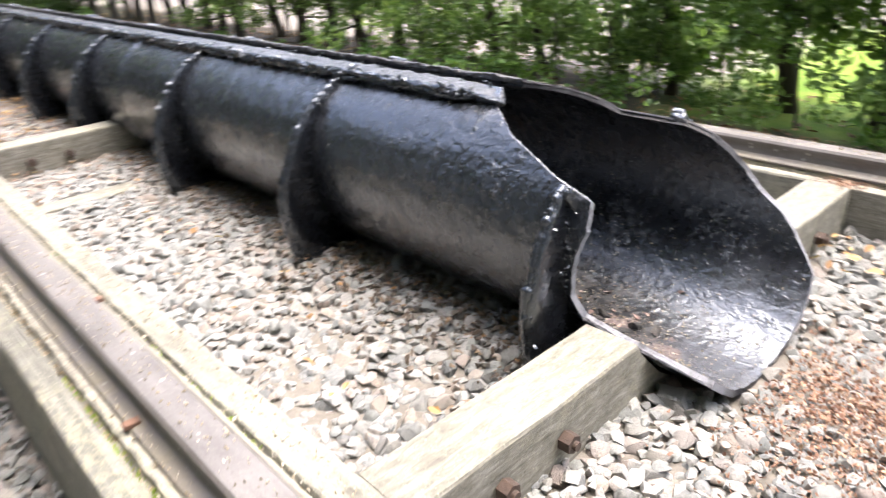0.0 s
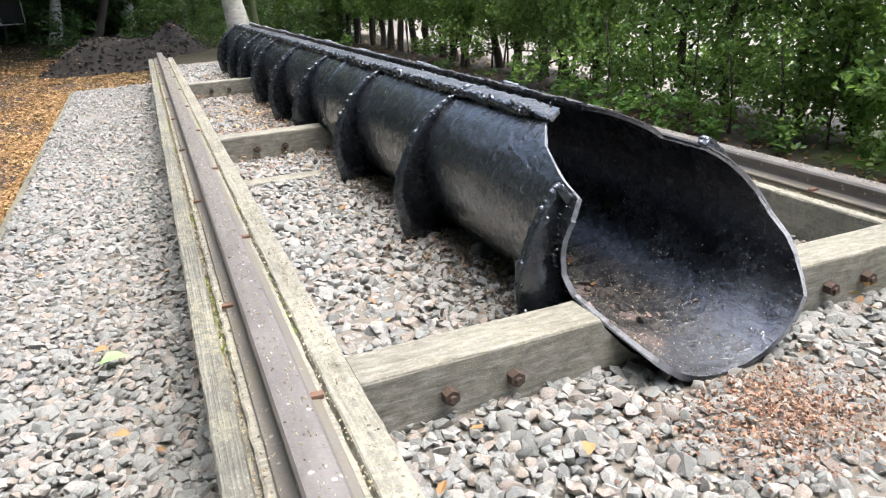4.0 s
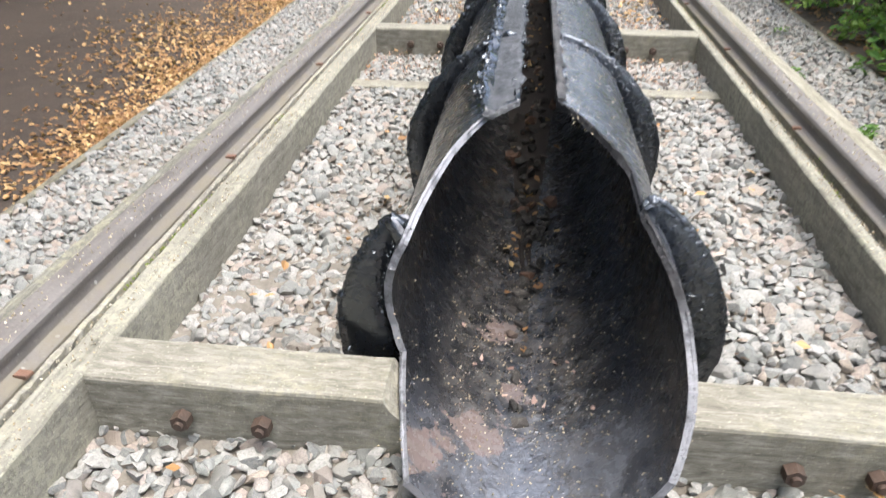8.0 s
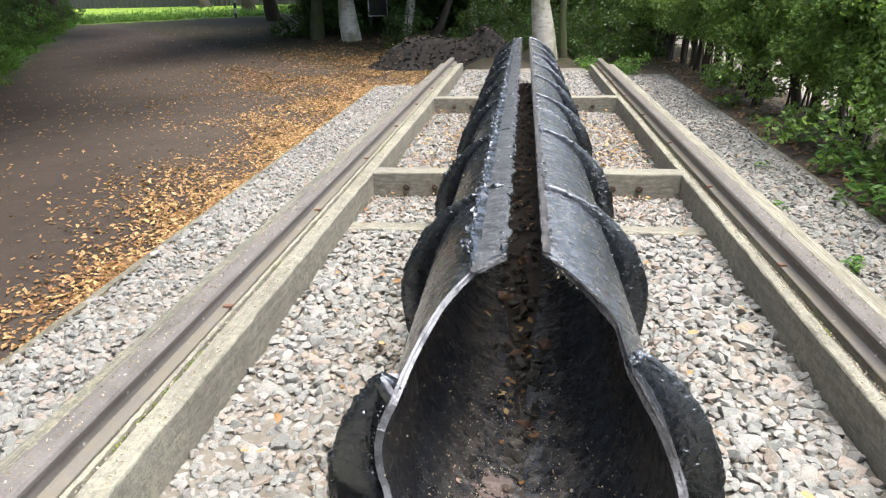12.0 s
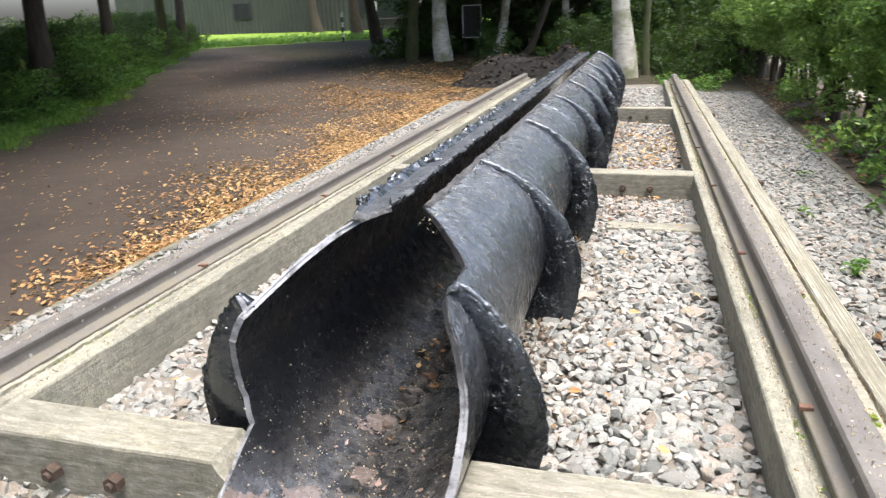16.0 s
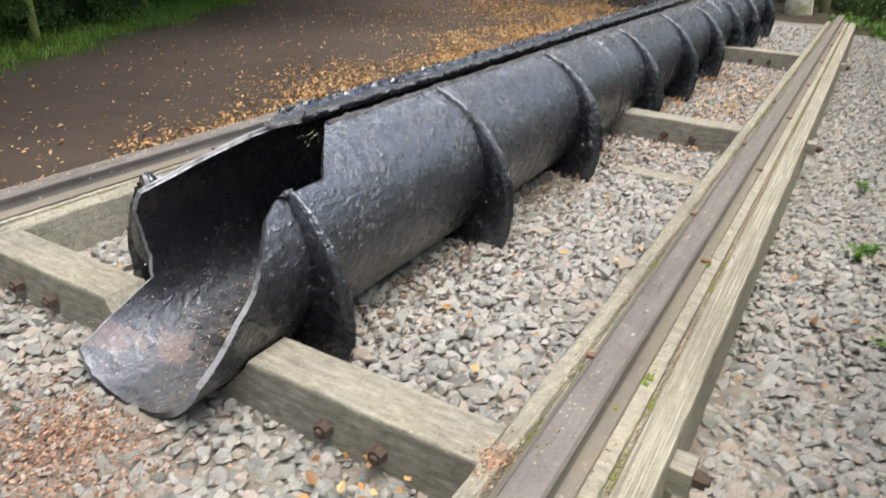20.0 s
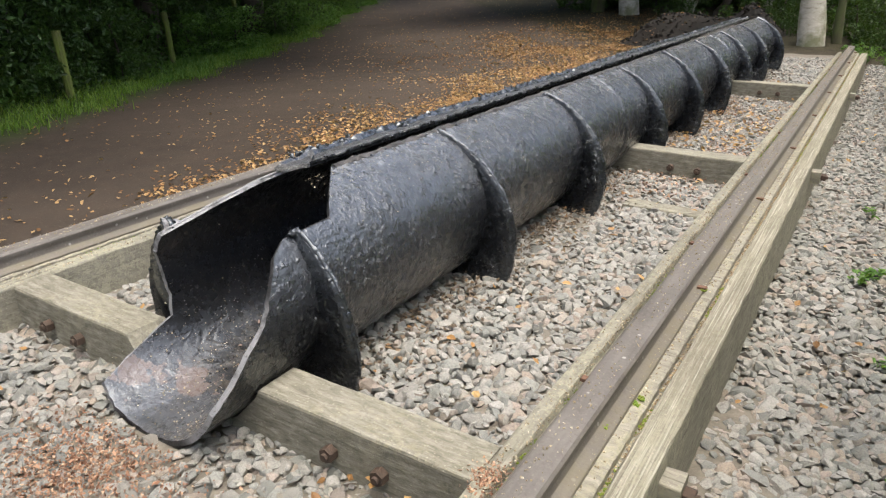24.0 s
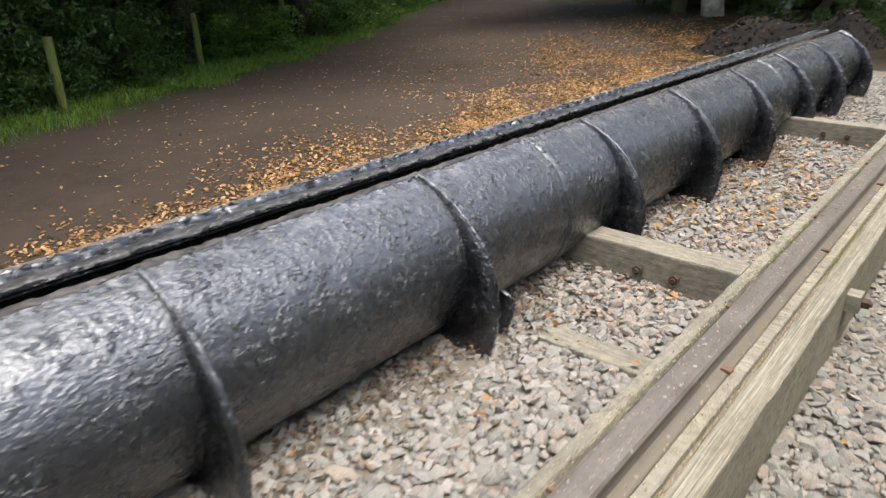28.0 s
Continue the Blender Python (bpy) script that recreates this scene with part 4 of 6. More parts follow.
def pipe():
    t = thing("slotted_pipe", "long black-painted iron pipe with slotted top and broken open mouth", "iron pipe", (0, 0, PIPE_Z))
    for a, b, k in ((None, 2.885, 1.0), (2.888, 5.88, 2.0), (5.883, END_Y, 3.0)):
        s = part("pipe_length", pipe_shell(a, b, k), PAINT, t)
        s.data.materials.append(WORN_SHEEN)
        s.data.set_sharp_from_angle(angle=radians(40))
    rim = bmesh.new()
    line = []
    for k in range(541):
        d = -180 + k * 360 / 540
        if abs(d) < SLOT:
            continue
        line.append(pipe_point(d, mouth(d) + 0.004, PIPE_R - 0.005 + 0.002 * noise.noise((d * 0.5, 1, 2))))
    cut = next(i for i, p in enumerate(line) if p.x > 0 and p.z > 0.2)
    for run, k in ((line[:cut], 1.0), (line[cut:], 2.0)):
        bead(rim, run, 0.0038, k, 7, 0.9)
    bmesh.ops.recalc_face_normals(rim, faces=rim.faces)
    for f in rim.faces:
        f.smooth = True
    part("mouth_rim", rim, WORN_SHEEN, t, "ragged lumpy edge of the broken mouth")
    # the sheared top of the first foot: a dark stub whose pale broken face leans in over the mouth
    tip = bmesh.new()
    top = [(-0.290, 0.184, 0.190), (-0.258, 0.172, 0.138), (-0.254, 0.205, 0.146), (-0.259, 0.250, 0.160), (-0.276, 0.232, 0.172)]
    high = [tip.verts.new(p) for p in top]
    deep = [tip.verts.new((p[0] - 0.016, p[1] + 0.006, p[2] - 0.018)) for p in top]
    tip.faces.new(high).material_index = 1
    tip.faces.new(deep[::-1])
    for a in range(5):
        tip.faces.new((high[a - 1], high[a], deep[a], deep[a - 1]))
    bmesh.ops.recalc_face_normals(tip, faces=tip.faces)
    bmesh.ops.triangulate(tip, faces=tip.faces)
    bmesh.ops.subdivide_edges(tip, edges=tip.edges, cuts=3, use_grid_fill=True)
    bmesh.ops.smooth_vert(tip, verts=tip.verts, factor=0.4, use_axis_x=True, use_axis_y=True, use_axis_z=True)
    for v in tip.verts:
        v.co += noise.noise_vector(v.co * 70) * 0.003
    for f in tip.faces:
        f.smooth = True
    part("sheared_tip", tip, PAINT, t, "pale sheared top of a broken foot").data.materials.append(WORN_SHEEN)
    for y in (2.886, 5.882):
        part("joint_ring", ring(y), PAINT, t, "raised lumpy ring at the joint")
    part("joint_ring", ring(END_Y - 0.02, 0.06, 0.02), PAINT, t)
    part("web", web(0.206, -1, 43, 0.418, 0.034, ridge=False), PAINT, t, "plate-like cast foot")
    part("web", web(0.24, 1, 33, ridge=False), PAINT, t, "plate-like cast foot")
    for y in (1.215, 2.215, 3.33, 4.30, 5.27, 6.25, 7.22, 8.33):
        for side in (-1, 1):
            part("web", web(y, side, 9), PAINT, t, "plate-like cast foot")
    part("web", web(2.385, 1, 92, 0.372), PAINT, t, "short broken cast foot")
    # the raised strip along the slot's one lip, and the bead along the other
    z0 = PIPE_Z
    strip = [(-0.124, 0.405), (-0.142, 0.418), (-0.146, 0.436), (-0.140, 0.443), (-0.130, 0.438), (-0.116, 0.432), (-0.098, 0.436), (-0.078, 0.440), (-0.062, 0.443), (-0.050, 0.4425), (-0.044, 0.438), (-0.044, 0.432), (-0.052, 0.432)]
    for a, b, k in ((0.605, 2.883, 1), (2.893, 5.878, 2), (5.888, END_Y - 0.01, 3)):
        bm = extrude([(x, z - z0) for x, z in strip], "y", span(a, b, 0.011), 0.0, k, True, 30)
        for v in bm.verts:
            p = v.co.copy()
            edge = min(abs(p.x + 0.142), abs(p.x + 0.046))
            rag = 1.0 if edge < 0.013 else 0.25
            v.co.x += rag * (0.020 * noise.noise((p.y * 15, k, round(p.x * 12))) + 0.007 * noise.noise((p.y * 55, k, 4)))
            if p.z + z0 > 0.425:
                v.co.z += 0.005 * noise.noise((p.x * 40, p.y * 22, k)) + 0.016 * (p.x < -0.125) * (noise.noise((p.y * 20, 9, k)) + 0.5 * noise.noise((p.y * 70, 2, k)))
            if k == 1 and p.y < 0.80:
                near = (0.80 - p.y) / 0.195
                deg = math.degrees(math.atan2(p.x, p.z))
                v.co.y += near * (mouth(deg) - 0.612 + 0.018 * noise.noise((p.x * 45, 3, 1)))
                v.co.z -= 0.012 * near * near * (p.z + z0 > 0.425)
                v.co.x += 0.018 * near * near * (p.x < -0.11)
        for f in bm.faces:
            f.material_index = int(f.calc_center_median().x < -0.121)
        # thick runs of paint along the outer edge
        for j, (drop, thick) in enumerate(((0.0, 0.0075), (0.013, 0.0065))):
            run = []
            for y in span(a + 0.03, b, 0.007):
                sag = max(0.0, noise.noise((y * 9, j, k)) + 0.5 * noise.noise((y * 27, j, k)))
                end = max(0.0, (0.80 - y) / 0.195) if k == 1 else 0.0
                run.append(Vector((-0.143 - 0.008 * sag + 0.004 * noise.noise((y * 40, j, 8)) + 0.018 * end * end, y, 0.438 - z0 - drop - 0.020 * sag + 0.005 * noise.noise((y * 33, j, 5)) - 0.012 * end * end)))
            made = len(bm.faces)
            bead(bm, run, thick, k * 5 + j, 7, 1.5)
            bm.faces.ensure_lookup_table()
            for f in bm.faces[made:]:
                f.material_index, f.smooth = 1, True
        bmesh.ops.recalc_face_normals(bm, faces=bm.faces)
        s = part("hinge_strip", bm, STRIP, t, "ragged scuffed grey strip along the slot")
        s.data.materials.append(PAINT)
        s.data.set_sharp_from_angle(angle=radians(50))
    lip = [(0.046, 0.415), (0.044, 0.432), (0.046, 0.440), (0.052, 0.442), (0.060, 0.440), (0.067, 0.434), (0.066, 0.420)]
    for a, b, k in ((0.607, 2.883, 4), (2.893, 5.878, 5), (5.888, END_Y - 0.01, 6)):
        bm = extrude([(x, z - z0) for x, z in lip], "y", span(a, b, 0.009), 0.0045, k, True, 45)
        for v in bm.verts:
            gap = noise.noise((v.co.y * 9, 2, k)) + 0.6 * noise.noise((v.co.y * 33, 5, k))
            if v.co.z + z0 > 0.434:
                v.co.z += 0.007 * max(-0.8, min(0.7, gap))
            elif v.co.x > 0.06:
                v.co.x += 0.012 * gap
        part("slot_bead", bm, CRUST, t, "low broken crust along the slot").data.set_sharp_from_angle(angle=radians(50))
    return t


def paint_lumps(owner):
    """Drips and lumps of old paint along the feet's edges and the strip."""
    rng = np.random.default_rng(19)
    spots, sizes = [], []
    for y in (0.24, 1.215, 2.215, 3.33, 4.30, 5.27, 6.25, 7.22, 8.33):
        for side in (-1, 1):
            at = 0.206 if y < 1 and side < 0 else y
            n = (90 if side < 0 else 14) if y > 1 else (110 if side < 0 else 10)
            first = y < 1
            a = np.radians(rng.uniform(48 if first else 12, 122, n))
            # thick along the edge, thinner down the plate and onto the pipe beside it
            down = rng.exponential(0.010, n) * (rng.uniform(0, 1, n) < 0.35)
            far = (0.418 if first else 0.425) - 0.004
            x, z = np.sin(a) * (far - down), 0.012 + np.cos(a) * (far - down)
            away = np.hypot(x, z - PIPE_Z)
            grow = np.maximum(1.0, (PIPE_R + 0.004) / away)
            spots.append(np.stack([side * x * grow, at - 0.002 + rng.normal(0, 0.008, n), (z - PIPE_Z) * grow], 1))
            sizes.append(np.clip(0.005 + rng.exponential(0.0045 if side < 0 else 0.0025, n), 0.005, 0.022))
    # drips on the flanks
    n = 290
    a = np.radians(np.concatenate([rng.uniform(-95, -30, 130), rng.uniform(30, 112, 160)]))
    y = np.concatenate([rng.uniform(0.5, 4.5, 130), rng.uniform(0.5, 5.0, 160)])
    spots.append(np.stack([np.sin(a) * PIPE_R, y, np.cos(a) * PIPE_R], 1))
    sizes.append(rng.uniform(0.004, 0.011, n))
    # clots hanging from the strip's outer edge, gathered in runs
    n = 620
    y = 0.60 + (END_Y - 0.65) * rng.uniform(0, 1, n) ** 1.3
    runs = np.sin(y * 11) + np.sin(y * 4.7 + 1) + 0.7 * np.sin(y * 29)
    y = y[runs > -0.9]
    n = len(y)
    hang = rng.exponential(0.009, n) * (0.35 + 0.65 * (runs[runs > -0.9] > 0.3))
    spots.append(np.stack([rng.normal(-0.146, 0.006, n) - 0.1 * hang, y, 0.440 - PIPE_Z + rng.normal(0, 0.005, n) - hang * 0.9], 1))
    sizes.append(rng.uniform(0.010, 0.026, n))
    n = 420
    y = rng.uniform(0.62, END_Y - 0.05, n)
    spots.append(np.stack([rng.normal(-0.050, 0.009, n), y, 0.438 - PIPE_Z + rng.normal(0, 0.004, n)], 1))
    sizes.append(rng.uniform(0.006, 0.017, n))
    y = rng.uniform(0.62, END_Y - 0.05, n)
    y = y[np.sin(y * 6.3) + np.sin(y * 17) > -0.3]
    n = len(y)
    spots.append(np.stack([rng.normal(0.066, 0.007, n), y, 0.434 - PIPE_Z + rng.normal(0, 0.003, n)], 1))
    sizes.append(rng.uniform(0.006, 0.018, n))
    # round the broken foot at the mouth
    n = 90
    h = rng.uniform(-0.04, 0.150, n)
    spots.append(np.stack([-0.318 + 0.30 * np.maximum(h, 0) + rng.normal(0, 0.004, n), rng.normal(0.192, 0.016, n), h], 1))
    sizes.append(rng.uniform(0.006, 0.013, n))
    n = 9
    spots.append(np.stack([rng.normal(0.226, 0.004, n), rng.normal(0.234, 0.006, n), rng.normal(0.224, 0.004, n)], 1))
    sizes.append(rng.uniform(0.024, 0.040, n))
    p = np.concatenate(spots)
    me = strew("lumpy_paint", rng, ROCKS[:8], p, np.concatenate(sizes), 0.8, True)
    part("lumpy_paint", me, PAINT, owner, "lumpy dripped black paint").data.set_sharp_from_angle(angle=radians(75))


paint_lumps(pipe())


def pipe_dirt():
    """Silt, stones and leaves that have fallen through the slot."""
    ys = np.arange(0.75, END_Y - 0.1, 0.04)
    rng = np.random.default_rng(21)
    r = PIPE_R - WALL
    ds = np.linspace(-1, 1, 9)
    v = []
    for y in ys:
        half = min(26, 3 + (y - 0.75) * 14)
        for d in ds:
            a = radians(180 + d * half)
            lift = (1 - d * d) * min(0.026, 0.012 * (y - 0.74)) + rng.normal(0, 0.0015) * (abs(d) < 0.9) - 0.002 * (abs(d) > 0.9)
            v.append((math.sin(a) * r, y, PIPE_Z + math.cos(a) * r + lift))
    i = np.arange(len(v)).reshape(len(ys), len(ds))
    f = np.stack([i[:-1, :-1], i[:-1, 1:], i[1:, 1:], i[1:, :-1]], -1).reshape(-1, 4)
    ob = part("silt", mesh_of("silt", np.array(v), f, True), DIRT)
    tagged(ob, "brown silt lying in the bottom of the pipe, darkened for shade", "dirt", kind="stuff")
    n = 380
    y = np.where(rng.uniform(0, 1, n) < 0.07, rng.uniform(0.05, 0.7, n), 0.68 + (END_Y - 0.8) * rng.uniform(0, 1, n) ** 1.25)
    x = rng.normal(0, 0.05, n) * np.clip(0.35 + y * 0.4, 0.4, 1)
    p = np.stack([x, y, PIPE_Z - np.sqrt(r * r - np.clip(x, -0.2, 0.2) ** 2) + 0.004 + 0.022 * np.clip((y - 0.7) / 0.8, 0, 1)], 1)
    ob = part("fallen_stones", strew("fallen_stones", rng, ROCKS, p, rng.uniform(0.022, 0.062, n), 0.6), SHADED_STONE)
    tagged(ob, "stones lying inside the pipe, tinted dark for its shade", "stones", kind="stuff")
    n = 1150
    d = radians(180) + rng.normal(0, 0.6, n)
    y = rng.uniform(-0.14, 1.0, n)
    rr = r - 0.002
    p = np.stack([np.sin(d) * rr, y, PIPE_Z + np.cos(d) * rr], 1)
    ob = part("seed_husks", strew("seed_husks", rng, ROCKS[:4], p, rng.uniform(0.002, 0.0075, n), 0.7), SEED)
    tagged(ob, "pale seed husks strewn in the pipe's mouth", "seeds", kind="stuff")
    n = 20
    d = radians(180) + np.concatenate([rng.normal(0, 0.2, 12), rng.normal(0.25, 0.6, 8)])
    y = np.concatenate([rng.normal(0.24, 0.10, 12), rng.uniform(0.0, 0.6, 8)])
    p = np.stack([np.sin(d) * (r - 0.004), y, PIPE_Z + np.cos(d) * (r - 0.004)], 1)
    ob = part("rust_flakes", strew("rust_flakes", rng, rocks(np.random.default_rng(22), 6, 8, 0.14), p, rng.uniform(0.008, 0.026, n), 0.25), FLAKE)
    tagged(ob, "pinkish flakes of rust and stone lying in the mouth", "flakes", kind="stuff")


pipe_dirt()


# ---- small litter on the track ----
def scatter(name, n, seed, area, kinds, material, size, label, category, z=None, flat=0.3):
    rng = np.random.default_rng(seed)
    p = area(rng, n)
    if p.shape[1] == 2:
        p = np.column_stack([p, (height(p[:, 0], p[:, 1]) + 0.012) if z is None else np.full(len(p), z)])
    ob = part(name, strew(name, rng, kinds, p, rng.uniform(*size, len(p)), flat), material)
    return tagged(ob, label, category, kind="stuff")


def patchy(x, y, k):
    """Smooth blotches between 0 and 1 over the ground."""
    v = np.sin(x * 2.3 * k + 1.7 * np.sin(y * 1.1 * k)) + np.sin(y * 1.9 * k + 2.1 * np.sin(x * 1.4 * k + 0.6)) + 0.6 * np.sin((x + y) * 4.7 * k + 1.0) + 0.5 * np.sin((x - 1.3 * y) * 6.1 * k)
    return np.clip(0.5 + v / 4.2, 0, 1)


def leaf_band(rng, n):
    """Thick along the gravel's edge, thinning out over the path."""
    y = np.where(rng.uniform(0, 1, n) < 0.07, rng.uniform(-2.5, 13.5, n), 13.5 - 12.0 * rng.uniform(0, 1, n) ** 1.0)
    d = rng.exponential(0.13 + 0.047 * np.clip(y, 0, 12), n)
    x = -2.14 - 0.02 * np.clip(y, -3, 10) - d * (1 + 0.35 * np.sin(y * 1.9))
    x = np.where(y > 10.2, x + rng.uniform(0, 1.2, n) * (y > 10.2), x)
    keep = (d < 0.12) | (rng.uniform(0, 1, n) < 0.15 + 1.1 * patchy(x, y, 1.6) ** 2)
    keep &= rng.uniform(0, 1, n) < 0.14 + 0.86 * np.clip((y - 1.2) / 2.4, 0, 1)
    return np.stack([x, y], 1)[keep]


def thin_leaves(rng, n):
    y = rng.uniform(-2, 26, n)
    x = -2.25 - rng.uniform(0, 1, n) ** 1.4 * (2.4 + 0.5 * np.clip(y, -2, 26))
    return np.stack([x, y], 1)


def heap_leaves(rng, n):
    y = rng.normal(12.6, 2.6, n)
    x = -2.2 - rng.gamma(1.6, 0.95, n) - 0.12 * (y - 9)
    ok = (y > 8) & (x > -4.0 - 0.5 * y) & (rng.uniform(0, 1, n) < 0.12 + 1.1 * patchy(x, y, 0.9) ** 2)
    return np.stack([x, y], 1)[ok]


def bay_leaves(rng, n):
    y = 4.4 + np.abs(rng.normal(0, 0.9, n)) * np.where(rng.uniform(0, 1, n) < 0.7, 1, -0.6)
    x = rng.uniform(0.3, 0.92, n) * np.where(rng.uniform(0, 1, n) < 0.6, 1, -1)
    return np.stack([x, y, BED + 0.018 + rng.uniform(0, 0.012, n)], 1)


def few_leaves(rng, n):
    x, y = rng.uniform(-0.9, 0.9, n), rng.uniform(-1.5, 9, n)
    x = np.where(np.abs(x) < 0.4, np.sign(x) * rng.uniform(0.45, 0.9, n), x)
    return np.stack([x, y, BED + 0.022 + rng.uniform(0, 0.01, n)], 1)


def side_leaves(rng, n):
    x = np.where(rng.uniform(0, 1, n) < 0.5, rng.uniform(1.3, 1.9, n), rng.uniform(-2.0, -1.3, n))
    return np.stack([x, rng.uniform(-2, 10, n), np.where(x < 0, -0.385, RIGHT) + 0.022 + rng.uniform(0, 0.01, n)], 1)


LEAVES = [LEAF, CURLED]
scatter("leaf_litter", 27000, 31, leaf_band, LEAVES, LITTER, (0.022, 0.052), "orange and yellow fallen leaves drifted along the gravel's edge", "leaves")
scatter("leaf_litter", 15000, 39, leaf_band, LEAVES, OLD_LITTER, (0.02, 0.045), "crumbled brown leaves drifted along the gravel's edge", "leaves")
scatter("leaf_litter", 3700, 32, thin_leaves, LEAVES, LITTER, (0.018, 0.05), "yellow leaves strewn thinly over the path", "leaves")
scatter("leaf_litter", 17000, 33, heap_leaves, LEAVES, OLD_LITTER, (0.03, 0.065), "thick rusty brown leaf litter by the soil heap", "leaves")
scatter("leaf_litter", 430, 34, bay_leaves, LEAVES, LITTER, (0.025, 0.05), "brown leaves lying among the ballast", "leaves")
scatter("leaf_litter", 170, 35, few_leaves, LEAVES, LITTER, (0.025, 0.05), "odd brown leaves on the ballast", "leaves")
def hedge_leaves(rng, n):
    y = rng.uniform(-1.5, 13, n)
    return np.stack([2.07 + 0.022 * y + rng.gamma(1.6, 0.3, n), y], 1)


scatter("leaf_litter", 2600, 50, hedge_leaves, LEAVES, OLD_LITTER, (0.025, 0.06), "dry brown leaves lying under the hedge", "leaves")
scatter("leaf_litter", 120, 36, side_leaves, LEAVES, LITTER, (0.02, 0.045), "odd yellow leaves on the gravel margins", "leaves")


def slot_leaves(rng, n):
    x, y = rng.normal(0, 0.05, n), rng.uniform(0.3, 4.0, n)
    return np.stack([x, y, PIPE_Z - np.sqrt(0.283**2 - x * x) + 0.03 * np.clip(y - 0.4, 0.2, 1)], 1)


scatter("leaf_litter", 70, 37, slot_leaves, LEAVES, LITTER, (0.02, 0.045), "brown leaves among the stones inside the pipe", "leaves")


def nut_leaves(rng, n):
    x, y = rng.normal(0.66, 0.08, n), rng.normal(-0.07, 0.035, n)
    return np.stack([x, y, BED + 0.025 + rng.uniform(0, 0.03, n)], 1)


scatter("leaf_litter", 9, 38, nut_leaves, LEAVES, LITTER, (0.02, 0.045), "crumpled orange-brown leaves lodged by the bolts", "leaves")


def lone_leaf(x, y, z, size, turn, material, label):
    """A single leaf, cupped along its rib, with a pointed tip and a stalk."""
    rows = [(0.0, 0.03), (0.12, 0.17), (0.3, 0.27), (0.5, 0.30), (0.7, 0.23), (0.88, 0.11), (1.0, 0.01)]
    v = [(-w, t - 0.5, 0.35 * w + 0.10 * math.sin(3 * t)) for t, w in rows] + [(0, t - 0.5, 0.10 * math.sin(3 * t)) for t, w in rows] + [(w, t - 0.5, 0.42 * w + 0.12 * math.sin(3 * t + 0.5)) for t, w in rows]
    n = len(rows)
    f = [(k + r * n, k + 1 + r * n, k + 1 + (r + 1) * n, k + (r + 1) * n) for r in (0, 1) for k in range(n - 1)]
    ob = part("fallen_leaf", mesh_of("fallen_leaf", np.array(v) * size, np.array(f), True), material)
    ob.location, ob.rotation_euler = (x, y, z), (0.1, -0.08, turn)
    tagged(ob, label, "leaf", "single leaves")


lone_leaf(-1.56, 1.13, -0.36, 0.10, 2.0, GREEN_LEAF, "pale green leaf lying on the gravel margin")
lone_leaf(-1.60, 1.22, -0.355, 0.06, 2.1, LITTER, "reddish-brown leaf lying on the gravel margin")
lone_leaf(-1.52, 0.62, -0.355, 0.05, 1.4, LITTER, "small yellow leaf lying on the gravel margin")
lone_leaf(0.62, -0.19, BED + 0.025, 0.05, 0.5, LITTER, "curled orange-brown leaf before the cross timber")
lone_leaf(-0.52, -0.30, BED + 0.03, 0.05, 2.6, LITTER, "small yellowed leaf on the ballast")


FLAKES = rocks(np.random.default_rng(12), 6, 8, 0.10)
SEEDS = rocks(np.random.default_rng(13), 6, 9, 0.26)


def chip_patch(rng, n):
    a = rng.normal(0, 1, (n, 2)) * (0.15, 0.115) + (-0.02, -0.33)
    a = a[(a[:, 1] < -0.185) | (np.abs(a[:, 0]) > 0.24)]
    return np.column_stack([a, BED - 0.006 + rng.uniform(0, 0.016, len(a))])


scatter("rust_chips", 3600, 41, chip_patch, FLAKES, CHIPS, (0.004, 0.015), "reddish chips and husks heaped before the pipe's mouth", "chips", flat=0.8)


def bay_husks(rng, n):
    y = rng.uniform(2.55, 6.15, n)
    x = rng.uniform(0.28, 0.93, n) * np.where(rng.uniform(0, 1, n) < 0.55, 1, -1)
    keep = rng.uniform(0, 1, n) < 0.25 + 0.75 * (np.sin(x * 9 + y * 2) * np.sin(y * 3.7) > 0.1)
    return np.stack([x, y, BED + 0.010 + rng.uniform(0, 0.016, n)], 1)[keep]


def pipe_crumbs(rng, n):
    y = rng.uniform(0.2, 8.3, n)
    x = (0.20 + rng.exponential(0.11, n)) * np.where(rng.uniform(0, 1, n) < 0.6, -1, 1)
    return np.stack([x, y, BED + 0.002 + rng.uniform(0, 0.016, n)], 1)[np.abs(x) < 0.6]


scatter("leaf_crumbs", 12500, 48, pipe_crumbs, FLAKES, CRUMB, (0.008, 0.030), "damp brown leaf crumbs and soil under the pipe's flanks", "leaf crumbs", flat=0.5)


def corner_husks(rng, n):
    a = rng.normal(0, 1, (n, 2)) * (0.022, 0.03) + (0.955, 0.03)
    return np.column_stack([a, np.full(n, 0.003)])


def crown_husks(rng, n):
    """On the pipe's upper side, most of them beside the slot's low lip."""
    a = np.radians(np.where(rng.uniform(0, 1, n) < 0.88, 13 + rng.exponential(17, n), -22 - rng.exponential(14, n)))
    y = 0.35 + 7.8 * rng.uniform(0, 1, n) ** 1.2
    ok = (np.abs(a) < 1.1) & (y > np.where(a > 0, 0.44, 0.5))
    r = PIPE_R + 0.0015
    return np.stack([np.sin(a) * r, y, PIPE_Z + np.cos(a) * r], 1)[ok]


def groove_husks(rng, n):
    s = np.where(rng.uniform(0, 1, n) < 0.35, -1, 1)
    y = rng.uniform(-1.5, 9.2, n)
    return np.stack([s * (rng.normal(1.199, 0.005, n) - 0.016 * (s > 0)), y, -0.018 + rng.uniform(0, 0.010, n)], 1)


